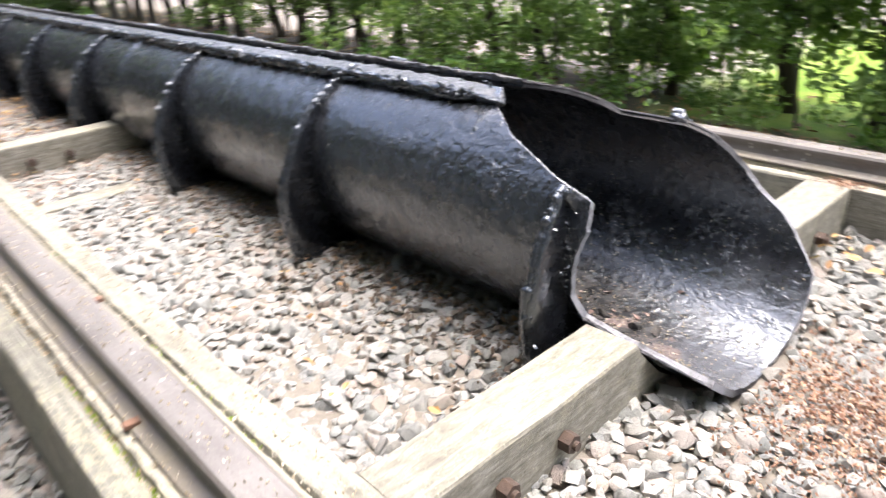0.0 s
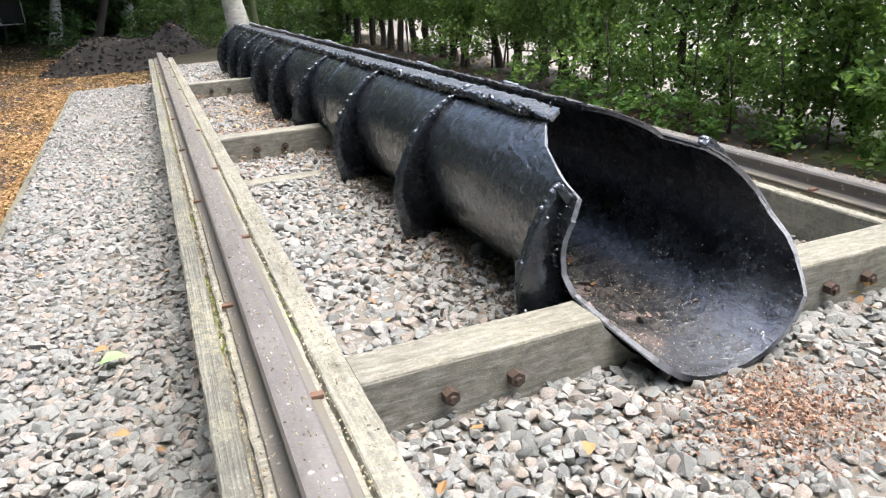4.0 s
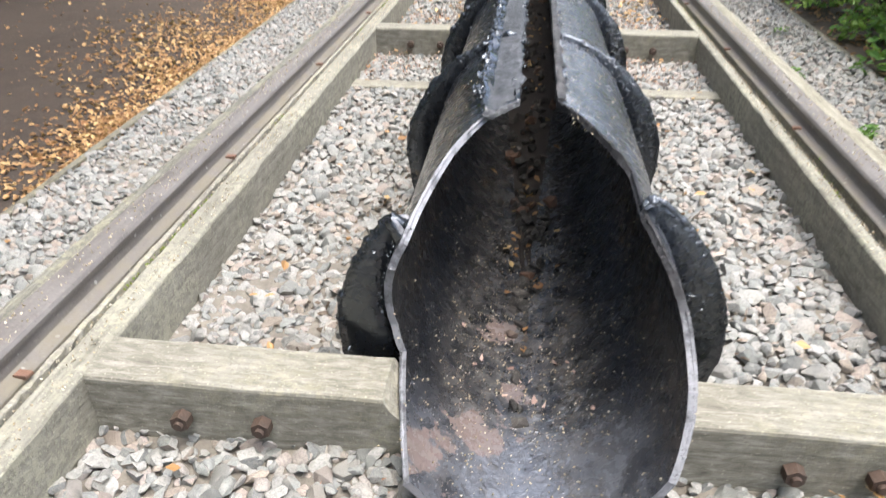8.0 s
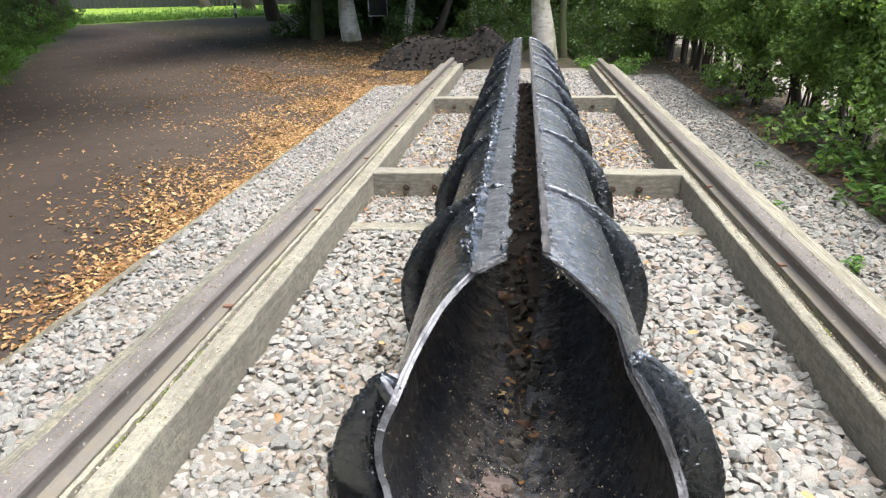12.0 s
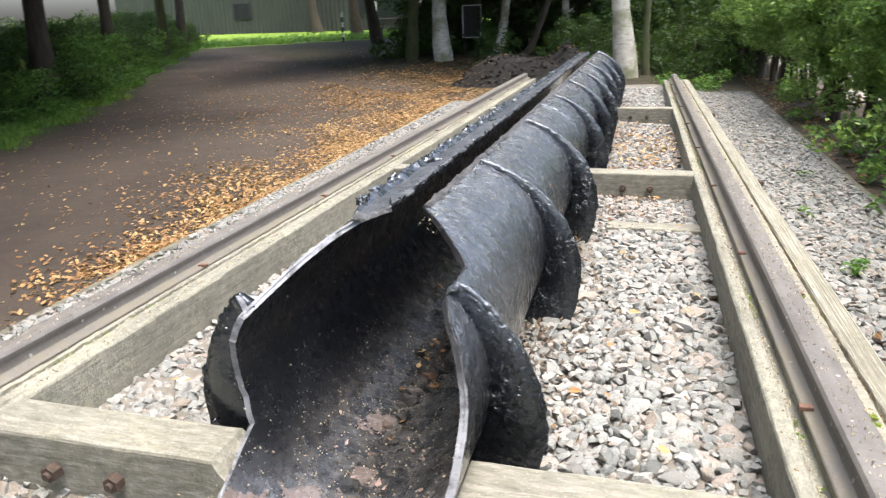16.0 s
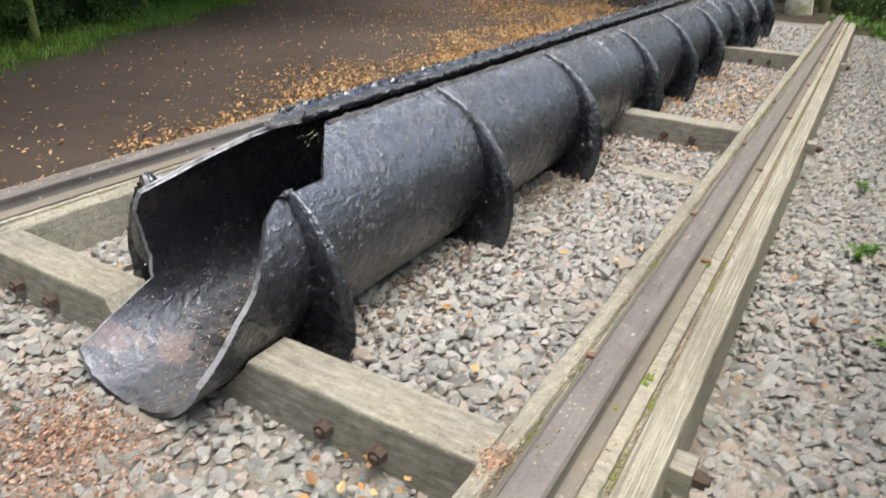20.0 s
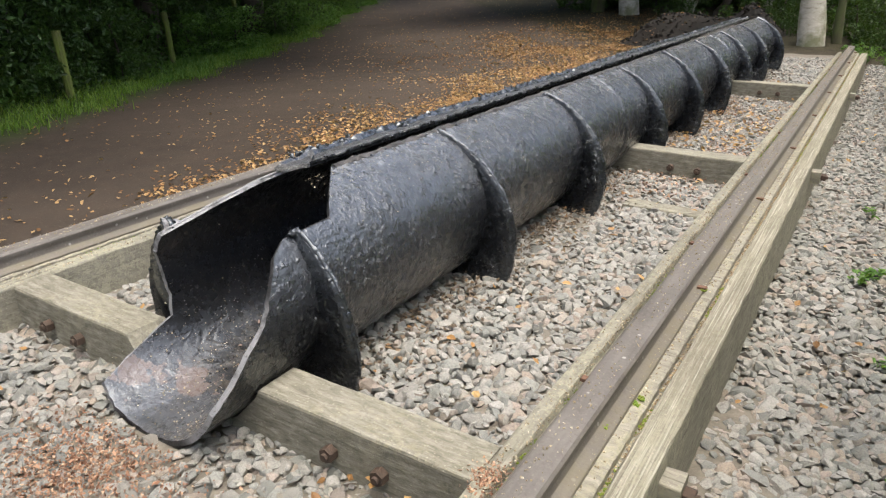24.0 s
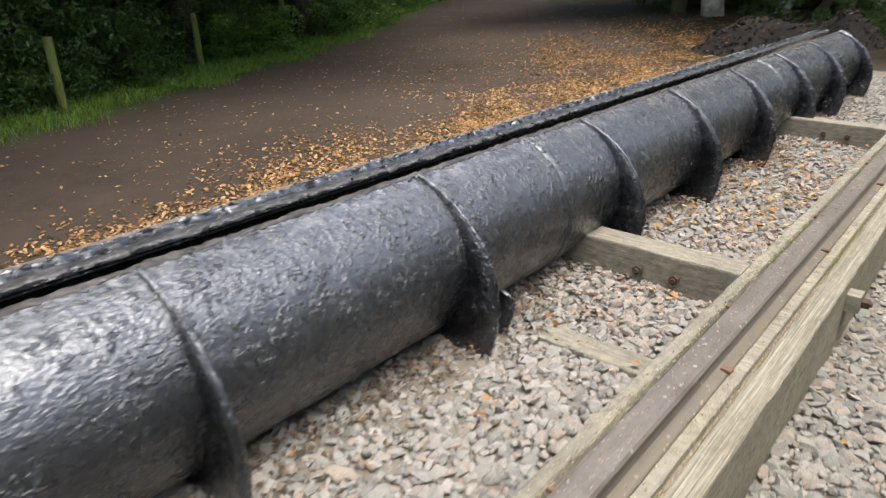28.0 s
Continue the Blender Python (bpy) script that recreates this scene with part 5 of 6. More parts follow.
scatter("husk_litter", 5200, 45, bay_husks, FLAKES, CHIPS, (0.007, 0.022), "tan and pinkish husks strewn over the ballast bays", "husks", flat=0.7)
scatter("seed_husks", 2000, 49, crown_husks, SEEDS, SEED, (0.002, 0.0062), "pale seed husks and flakes lying on the pipe's crown", "seeds", flat=0.6)
scatter("husk_litter", 260, 46, corner_husks, FLAKES, CHIPS, (0.005, 0.012), "little heap of reddish husks where the timbers meet", "husks", flat=0.7)
scatter("husk_litter", 5200, 47, groove_husks, FLAKES, HUSK, (0.004, 0.010), "orange husks filling the groove beside the rail", "husks", flat=0.7)


def on_baulks(rng, n):
    s = np.where(rng.uniform(0, 1, n) < 0.5, -1, 1)
    d = -0.03 * (s > 0)
    k = rng.integers(0, 5, n)
    x = np.choose(k, [rng.uniform(0.94, 0.985, n), rng.uniform(1.000, 1.016, n) + d, rng.uniform(1.192, 1.202, n) + 0.5 * d, rng.uniform(1.14, 1.185, n) + 0.8 * d, rng.uniform(1.07, 1.13, n) + d])
    z = np.choose(k, [np.full(n, 0.0015), np.full(n, -0.004), np.full(n, -0.018), np.full(n, 0.007), np.full(n, 0.0805)])
    foot = (k == 3) & (x - d < 1.168)
    return np.stack([s * x, rng.uniform(-1.0, 9.2, n), np.where(foot, 0.0155, z)], 1)


scatter("seed_husks", 16000, 42, on_baulks, SEEDS, SEED, (0.004, 0.010), "pale seed husks lodged on the timbers", "seeds", flat=1.0)


def moss_line(rng, n):
    s = np.where(rng.uniform(0, 1, n) < 0.45, -1, 1)
    side = rng.uniform(0, 1, n) < 0.6
    x = np.where(side, rng.normal(1.199, 0.004, n) - 0.016 * (s > 0), rng.normal(1.016, 0.006, n) - 0.029 * (s > 0))
    y = rng.uniform(0, 9.2, n)
    keep = np.sin(y * 5.3 + s) + np.sin(y * 2.1) + 0.5 * np.sin(y * 17) > 0.9 - np.clip(y - 2, 0, 4) * 0.35
    return np.stack([s * x, y, np.where(side, -0.016, np.where(s > 0, -0.016, -0.008))], 1)[keep]


scatter("moss_tufts", 7000, 43, moss_line, ROCKS[:5], MOSS, (0.004, 0.012), "bright green moss in the grooves beside the rails", "moss", flat=0.6)


def moss_spots():
    rng = np.random.default_rng(44)
    c = np.array([(1.118, 0.312, 0.017), (1.150, 0.458, 0.008), (1.153, 0.488, 0.008), (1.14, 1.21, 0.017), (1.010, 1.35, 0.012)])
    p = c[rng.integers(0, 5, 90)] + rng.uniform(-1, 1, (90, 3)) * (0.008, 0.010, 0.001)
    ob = part("moss_spots", strew("moss_spots", rng, ROCKS[:5], p, rng.uniform(0.006, 0.013, 90), 0.4), MOSS)
    tagged(ob, "small round cushions of moss on the rail's foot", "moss", kind="stuff")


moss_spots()


# ---- plants ----
def tube(points, radii, segs=8, seed=0.0, rough=0.06):
    bm = bmesh.new()
    rings = []
    for k, (p, r) in enumerate(zip(points, radii)):
        p = Vector(p)
        d = (Vector(points[min(k + 1, len(points) - 1)]) - Vector(points[max(k - 1, 0)])).normalized()
        u = d.orthogonal().normalized()
        w = d.cross(u)
        ring_ = []
        for j in range(segs):
            a = 2 * math.pi * j / segs
            q = u * math.cos(a) + w * math.sin(a)
            ring_.append(bm.verts.new(p + q * r * (1 + rough * noise.noise((j * 1.3, k * 0.8, seed)))))
        rings.append(ring_)
    for r, s in zip(rings, rings[1:]):
        # rings may start at different corners: join by the nearest
        off = min(range(segs), key=lambda o: (r[0].co - s[o].co).length)
        for j in range(segs):
            bm.faces.new((r[j], r[(j + 1) % segs], s[(j + 1 + off) % segs], s[(j + off) % segs]))
    bm.faces.new(rings[-1])
    bmesh.ops.recalc_face_normals(bm, faces=bm.faces)
    for f in bm.faces:
        f.smooth = True
    return bm


def foliage(name, rng, clumps, leaves, size, flat=0.9, leaf=LEAF):
    """Leaves gathered round clump centres (x, y, z, radius)."""
    clumps = np.asarray(clumps)
    k = rng.integers(0, len(clumps), leaves)
    d = rng.normal(0, 1, (leaves, 3))
    d /= np.linalg.norm(d, axis=1)[:, None]
    r = rng.uniform(0.35, 1.0, leaves) ** 0.6
    p = clumps[k, :3] + d * (clumps[k, 3] * r)[:, None] * (1, 1, 0.8)
    return strew(name, rng, [leaf], p, rng.uniform(*size, leaves), flat)


def hedge_variant(seed, bare=0.0):
    """Trunk with limbs and a leafy crown, for one hornbeam of the hedge; returns meshes."""
    rng = np.random.default_rng(seed)
    top = 1.9
    pts = [(0.03 * math.sin(seed + k), 0.05 * math.sin(seed * 2 + k * 0.9), -0.08 + top * k / 8) for k in range(9)]
    bm = tube(pts, [(0.058 if bare else 0.045) - 0.0045 * k for k in range(9)], 8, seed)
    trunk = bpy.data.meshes.new("trunk")
    bm.to_mesh(trunk)
    bm.free()
    limbs, clumps = [], []
    if bare:
        # thin stems beside the trunk
        for k in range(3):
            a, b = rng.uniform(-0.24, 0.24, 2), rng.uniform(-0.08, 0.08, 2)
            limbs.append(tube([(b[0], a[0], -0.05), (b[1], a[0] * 0.8, 0.4), (b[0], a[1], 0.95)], [0.017, 0.014, 0.008], 6, k))
    for k in range(13):
        z = 0.10 + bare + 0.135 * k * (1 - bare * 0.45) + rng.uniform(-0.04, 0.04)
        a = rng.uniform(0, 2 * np.pi)
        reach = rng.uniform(0.35, 0.62)
        tip = Vector((math.cos(a) * reach * 0.9, math.sin(a) * reach, z + rng.uniform(-0.05, 0.30)))
        base = Vector((0.02, 0, z))
        bend = (base + tip) / 2 + Vector((0, 0, rng.uniform(-0.06, 0.06)))
        bm = tube([base, bend, tip], [0.016, 0.011, 0.004], 5, k)
        limbs.append(bm)
        clumps.append((*tip, rng.uniform(0.14, 0.24)))
        clumps.append((*(base * 0.35 + tip * 0.65), rng.uniform(0.12, 0.2)))
    for k in range(48):
        z = rng.uniform(0.22 + bare, 2.0)
        clumps.append((rng.normal(0, 0.28), rng.normal(0, 0.32), z, rng.uniform(0.14, 0.26)))
    for k in range(0 if bare else 8):
        clumps.append((rng.normal(0.12, 0.22), rng.normal(0, 0.35), rng.uniform(0.06, 0.4), rng.uniform(0.12, 0.2)))
    limb_mesh = []
    for bm in limbs:
        me = bpy.data.meshes.new("limb")
        bm.to_mesh(me)
        bm.free()
        limb_mesh.append(me)
    return trunk, limb_mesh, foliage("crown", rng, clumps, (12500 if bare > 0.3 else 9500) if bare else 7600, (0.031, 0.064), leaf=FAR_LEAF if bare > 0.3 else LEAF)


def hedge():
    """Leafy to the ground at first, then on bare stems further on."""
    variants = [hedge_variant(s) for s in (51, 52, 53, 54)] + [hedge_variant(s, 0.20) for s in (56, 59)] + [hedge_variant(s, 0.42) for s in (57, 58)]
    rng = np.random.default_rng(55)
    first = []
    at = (-3.0, -2.42, -1.84, -1.26, 4.54, 5.12, 9.18, 9.76)
    for (trunk, limbs, crown), y in zip(variants, at):
        t = thing("hedge_tree", "leafy green hornbeam in a tall clipped hedge, bare-stemmed below", "hedge tree", (2.80, y, -0.27), "hedge row")
        part("trunk", trunk, BARK, t)
        for me in limbs:
            part("limb", me, BARK, t)
        part("crown", crown, HEDGE_LEAF, t)
        first.append(t)
    for k in range(34):
        y = -3.0 + 0.58 * k
        if any(abs(y - a) < 0.05 for a in at):
            continue
        kind = (int(rng.integers(0, 4)) if y > 1.6 else 4 + int(rng.integers(0, 2))) if y < 4.4 else 4 + int(rng.integers(0, 2)) if y < 9.0 else 6 + int(rng.integers(0, 2))
        copy_thing(first[kind], pose(2.80 + rng.uniform(-0.12, 0.12), y + rng.uniform(-0.12, 0.12), -0.27, 0, 0, rng.uniform(-40, 40) + 180 * int(rng.integers(0, 2))))


hedge()


def hedge_shoots():
    """Young growth that hides the hedge's foot where it is leafy to the ground."""
    rng = np.random.default_rng(65)
    kinds = []
    for k in range(16):
        y = -2.4 + 0.40 * k + rng.uniform(-0.1, 0.1)
        x = 2.42 + rng.uniform(-0.10, 0.12)
        if k > 2:
            ob = copy_thing(kinds[k % 3], pose(x, y, -0.28, 0, 0, rng.uniform(0, 360)))
            s = rng.uniform(0.8, 1.1)
            ob.scale = (s, s, s)
            continue
        t = thing("hedge_shoot", "low leafy hornbeam growth hiding the hedge's foot", "hedge shoot", (x, y, -0.28), "hedge shoots")
        part("stem", tube([(0, 0, -0.05), (0.03, 0.02, 0.3), (0.06, -0.02, 0.7)], [0.014, 0.010, 0.005], 6, k), BARK, t)
        c = np.column_stack([rng.normal(0, 0.13, (16, 1)), rng.normal(0, 0.20, (16, 1)), rng.uniform(0.02, 0.72, (16, 1)), rng.uniform(0.07, 0.14, (16, 1))])
        part("leaves", foliage("leaves", rng, c, 620, (0.025, 0.052), 0.8), HEDGE_LEAF, t)
        kinds.append(t)


hedge_shoots()


def low_plants():
    rng = np.random.default_rng(61)
    for cx, cy, s, n in ((2.10, 3.28, 0.22, 250), (2.13, 2.72, 0.20, 220), (2.26, 4.37, 0.22, 230), (2.22, 5.45, 0.16, 110), (2.2, 1.95, 0.13, 70), (2.4, 1.2, 0.16, 100), (2.2, 7.2, 0.14, 70), (1.5, 10.9, 0.3, 420), (0.95, 11.3, 0.25, 300), (2.1, 0.2, 0.15, 120)):
        c = np.column_stack([rng.normal(0, s, (9, 1)) * 0.5, rng.normal(0, s, (9, 1)), rng.uniform(0.03, s * 0.9, (9, 1)), np.full((9, 1), s * 0.45)])
        ob = part("bramble", foliage("bramble", rng, c, n, (0.035, 0.085), 0.45), WEED_LEAF)
        ob.location = (cx + 0.16, cy, float(height(cx + 0.16, cy)) + 0.02)
        tagged(ob, "low bright green bramble at the hedge's foot", "bramble", kind="stuff")
    for cx, cy in ((1.55, 2.33), (1.60, 2.40), (1.7, 0.9), (1.55, 3.3), (1.75, 4.4), (1.66, 1.5)):
        c = np.column_stack([rng.normal(0, 0.03, (4, 2)), rng.uniform(0.005, 0.03, (4, 1)), np.full((4, 1), 0.03)])
        ob = part("weed", foliage("weed", rng, c, 26, (0.02, 0.045), 0.4), WEED_LEAF)
        ob.location = (cx + 0.06, cy, RIGHT + 0.01)
        tagged(ob, "small green weed growing out of the gravel", "weed", kind="stuff")


low_plants()


def tree(x, y, r, lean, material, label, h=7.5, crown=True, seed=0, spread=1.8, leaves=2200):
    base = float(height(x, y))
    t = thing("birch_tree" if material is BIRCH else "woodland_tree", label, "tree", (x, y, base), "woodland trees")
    pts = [(lean[0] * k / 9 + 0.05 * math.sin(k + seed), lean[1] * k / 9, -0.1 + h * (k / 9) ** 1.3) for k in range(10)]
    rad = [r * (1.2 if k == 0 else 1.08 if k == 1 else 1 - 0.085 * k) for k in range(10)]
    pts.insert(1, (pts[0][0], pts[0][1], 0.05))
    rad.insert(1, r * 1.12)
    part("trunk", tube(pts, rad, 14, seed, 0.10), material, t)
    rng = np.random.default_rng(70 + seed)
    clumps = []
    for k in range(7):
        z = h * ((0.5 if spread < 2.5 else 0.36) + 0.075 * k)
        a = k * 2.4 + seed
        reach = spread * (1 - 0.08 * k)
        tip = (math.cos(a) * reach, math.sin(a) * reach, z + 0.7)
        part("limb", tube([(lean[0] * z / h, lean[1] * z / h, z), (tip[0] * 0.5, tip[1] * 0.5, z + 0.45), tip], [r * 0.35, r * 0.22, r * 0.08], 6, k), material, t)
        clumps += [(*tip, 0.8 * spread / 1.8), (tip[0] * 0.6, tip[1] * 0.6, z + 0.6, 0.8 * spread / 1.8)]
    if crown:
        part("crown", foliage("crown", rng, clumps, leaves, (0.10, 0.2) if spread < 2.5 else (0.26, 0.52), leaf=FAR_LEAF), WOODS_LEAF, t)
    return t


tree(0.33, 11.9, 0.185, (-0.45, 0.2), BIRCH, "stout pale birch trunk standing just beyond the pipe's end", 8.5, seed=1)
tree(0.66, 12.35, 0.07, (0.25, 0.3), MOSSY_BARK, "thin mossy stem beside the birch", 6.0, seed=2)
# crowns out of view, made wide here to shade the far path
tree(-4.7, 18.2, 0.24, (-0.3, 0.4), BIRCH, "grey birch trunk among fallen leaves", 9.0, seed=3, spread=4.0, leaves=6000)
tree(-5.85, 19.0, 0.18, (0.2, 0.2), MOSSY_BARK, "mossy trunk in the wood's edge", 8.5, seed=4, spread=4.0, leaves=6000)
tree(-3.3, 19.0, 0.14, (0.6, 0.2), BIRCH, "slim leaning birch in the dark wood", 8.0, seed=5, spread=4.0, leaves=6000)
tree(-1.5, 20.0, 0.12, (-0.3, 0.2), BIRCH, "slim birch in the dark wood", 8.0, seed=6, spread=4.0, leaves=6000)
tree(-10.4, 28.2, 0.28, (-0.9, 0.0), BARK, "dark leaning trunk beside the path", 9.0, seed=7, spread=4.0, leaves=6000)
tree(-14.1, 35.0, 0.32, (-0.2, 0.0), BARK, "dark trunk beside the path", 9.0, seed=8)
tree(-18.7, 40.0, 0.34, (-0.8, 0.0), BARK, "dark trunk at the lawn's edge", 9.0, seed=9)
tree(-2.4, 18.2, 0.10, (1.6, 0.3), BARK, "thin leaning stem behind the soil heap", 6.0, seed=10)
# unseen crowns enlarged and back rows added to shade wood and path
for k, (x, y) in enumerate(((-9.0, 2.6), (-10.6, 7.6), (-8.6, -2.2), (-12.0, 11.6), (-14.4, 16.5), (-17.0, 22.5), (-13.0, 4.8), (-14.8, 10.0), (-12.2, 0.4), (-9.0, -6.5), (-20.0, 28.0), (-16.5, 1.5), (-17.5, 7.0), (-18.5, 13.0))):
    tree(x, y, 0.2 + 0.02 * (k % 4), (0.2, 0.1 * (k % 3)), MOSSY_BARK if k % 3 == 2 else BARK, "tall dark trunk in the shaded wood beside the path", 11.0, seed=20 + k, spread=6.0 if y < 7.5 else 3.4, leaves=12500 if y < 7.5 else 5500)
# the first two are unseen, added behind the near end for reflections
for k, (x, y) in enumerate(((-5.0, -11.0), (0.5, -14.0), (-1.5, 24.5), (1.8, 22.5), (-6.5, 25.5), (-5.6, 21.0), (-9.4, 30.5))):
    tree(x, y, 0.22, (0.2, 0.1), BARK, "tall dark trunk added to fill out the wood", 8.5, seed=40 + k, spread=4.6, leaves=7000)
tree(2.6, 15.5, 0.2, (0.2, 0.1), BARK, "dark trunk behind the track's end", 9.0, seed=16)
tree(4.4, 19.5, 0.24, (0.2, 0.1), BARK, "dark trunk behind the track's end", 9.0, seed=17)


def bush_mesh(seed, n=2000, size=(0.05, 0.12)):
    rng = np.random.default_rng(seed)
    c = np.column_stack([rng.normal(0, 0.42, (30, 2)), rng.uniform(0.05, 1.25, (30, 1)), rng.uniform(0.16, 0.34, (30, 1))])
    return foliage("leaves", rng, c, n, size, leaf=FAR_LEAF)


def bushes():
    meshes = [bush_mesh(s) for s in (81, 82, 83)]
    stems = bpy.data.meshes.new("stem")
    bm = tube([(0, 0, -0.1), (0.04, 0.03, 0.5), (0.1, -0.05, 1.1)], [0.03, 0.022, 0.01], 6, 3)
    bm.to_mesh(stems)
    bm.free()
    rng = np.random.default_rng(84)
    spots = []
    for y in np.arange(-4, 31, 0.85):
        line = -4.4 - 0.52 * y
        near = 1.5 if y < 9 else 1.2
        for off in (near, near + 0.9, near + 1.9, near + 3.2, near + 5.0):
            spots.append((line - off + rng.uniform(-0.3, 0.3), y + rng.uniform(-0.4, 0.4), rng.uniform(0.7, 1.1) * (0.75 if off == near else 1.2)))
    for x in np.arange(-6.5, 7.5, 0.85):
        for y in (21.0, 23.0):
            spots.append((x + rng.uniform(-0.4, 0.4), y + rng.uniform(-0.6, 0.6), rng.uniform(1.2, 1.9)))
    for x, y, s in ((0.0, 13.6, 0.55), (-0.4, 14.6, 0.8), (0.9, 13.4, 0.6), (1.6, 12.6, 0.7), (1.3, 14.4, 0.9), (2.2, 13.4, 0.9), (3.0, 14.6, 1.1), (-1.2, 15.6, 0.8), (-2.8, 16.2, 0.7), (-3.6, 20.4, 1.0), (-5.0, 20.6, 0.9), (-6.4, 20.0, 0.7), (1.9, 16.5, 1.2), (0.4, 17.0, 1.2)):
        spots.append((x, y, s))
    spots = [q for q in spots if all(math.hypot(q[0] - a, q[1] - b) > 0.75 for a, b in ((-7.3, 3.9), (-9.4, 7.1), (-11.4, 10.5), (-5.3, 0.6)))]
    t = thing("woodland_bush", "leafy undergrowth, its green darkened for the wood's shade", "bush", (*spots[0][:2], float(height(*spots[0][:2]))), "undergrowth")
    part("stem", stems, BARK, t)
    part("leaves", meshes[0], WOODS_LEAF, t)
    kinds = [t]
    for k in (1, 2):
        x, y, s = spots[k]
        t = thing("woodland_bush", "leafy undergrowth, its green darkened for the wood's shade", "bush", (x, y, float(height(x, y))), "undergrowth")
        part("stem", stems, BARK, t)
        part("leaves", meshes[k], WOODS_LEAF, t)
        kinds.append(t)
    # these bushes take a lighter leaf colour in place of sunlight
    sunny = []
    for k in (0, 1):
        x, y = -12.6 + 0.9 * k, 14.2 - 1.6 * k
        t = thing("verge_bush", "leafy bush on the verge by the path's bend, coloured as sunlit", "bush", (x, y, float(height(x, y))), "verge bushes")
        part("stem", stems, BARK, t)
        part("leaves", bush_mesh(86 + k), WEED_LEAF, t)
        sunny.append(t)
    for k, y in enumerate(np.arange(8.0, 27, 0.8)):
        x = -5.7 - 0.52 * y + rng.uniform(-0.4, 0.3)
        if math.hypot(x + 11.4, y - 10.5) < 1.0:
            continue
        ob = copy_thing(sunny[k % 2], pose(x, y, float(height(x, y)), 0, 0, rng.uniform(0, 360)))
        ob.scale = (0.8, 0.8, rng.uniform(0.45, 0.75))
    for k, (x, y, s) in enumerate(spots[3:]):
        ob = copy_thing(kinds[k % 3], pose(x, y, float(height(x, y)), 0, 0, rng.uniform(0, 360)))
        ob.scale = (s, s, s)


bushes()


def verge_grass():
    def verge(rng, n):
        y = rng.uniform(-2, 14, n)
        d = rng.exponential(0.7, n)
        wave = 0.2 * np.sin(y * 2.2) + 0.15 * np.sin(y * 5.1 + 1) + rng.normal(0, 0.15, n)
        return np.stack([-4.5 - 0.52 * y - d + wave, y], 1)

    def lawn(rng, n):
        x = rng.uniform(-27, -8.5, n)
        return np.stack([x, 28.6 + 0.55 * (x + 18) + rng.gamma(1.2, 2.2, n)], 1)

    scatter("grass_verge", 16000, 91, verge, [BLADE], GRASS, (0.04, 0.13), "green grassy verge between path and wood", "grass", flat=0.3)
    def bright_verge(rng, n):
        y = rng.uniform(5.5, 27, n)
        return np.stack([-4.6 - 0.52 * y - rng.gamma(1.5, 0.5, n) + 0.25 * np.sin(y * 2.2), y], 1)

    # extra plants in the bright leaf colour, painting sun onto the verge
    scatter("verge_plants", 15500, 93, bright_verge, [LEAF, BLADE], WEED_LEAF, (0.06, 0.20), "weeds and grass along the path, coloured bright for sunlight", "weeds", flat=0.5)
    scatter("lawn_grass", 12000, 94, lawn, [BLADE, LEAF], WEED_LEAF, (0.10, 0.34), "tall bright grass before the shed", "grass", flat=0.35)
    scatter("ivy_verge", 5200, 92, lambda rng, n: verge(rng, n) - np.stack([rng.uniform(0.2, 2.0, n), np.zeros(n)], 1), [LEAF], WOODS_LEAF, (0.04, 0.09), "dark creeping leaves under the trees", "ground plants", flat=0.5)


verge_grass()


def fence_post(x, y, h, lean):
    t = thing("fence_post", "old wooden fence post green with moss", "post", (x, y, float(height(x, y))), "fence posts")
    bm = extrude([(0.055 * math.cos(a), 0.055 * math.sin(a)) for a in [2 * math.pi * k / 10 for k in range(10)]], "y", [-0.1, 0.1, 0.3, 0.5, 0.7, h - 0.02, h], 0.006, x)
    bmesh.ops.rotate(bm, verts=bm.verts, cent=(0, 0, 0), matrix=Matrix.Rotation(radians(90), 3, "X"))
    bmesh.ops.rotate(bm, verts=bm.verts, cent=(0, 0, 0), matrix=Matrix.Rotation(radians(lean), 3, "Y"))
    part("stake", bm, POST, t)


for x, y, h, lean in ((-7.42, 4.03, 0.86, -3), (-9.57, 7.28, 0.92, -4), (-11.6, 10.7, 1.0, -2), (-13.6, 14.2, 0.95, -2), (-5.3, 0.6, 0.95, 2)):
    fence_post(x, y, h, lean)


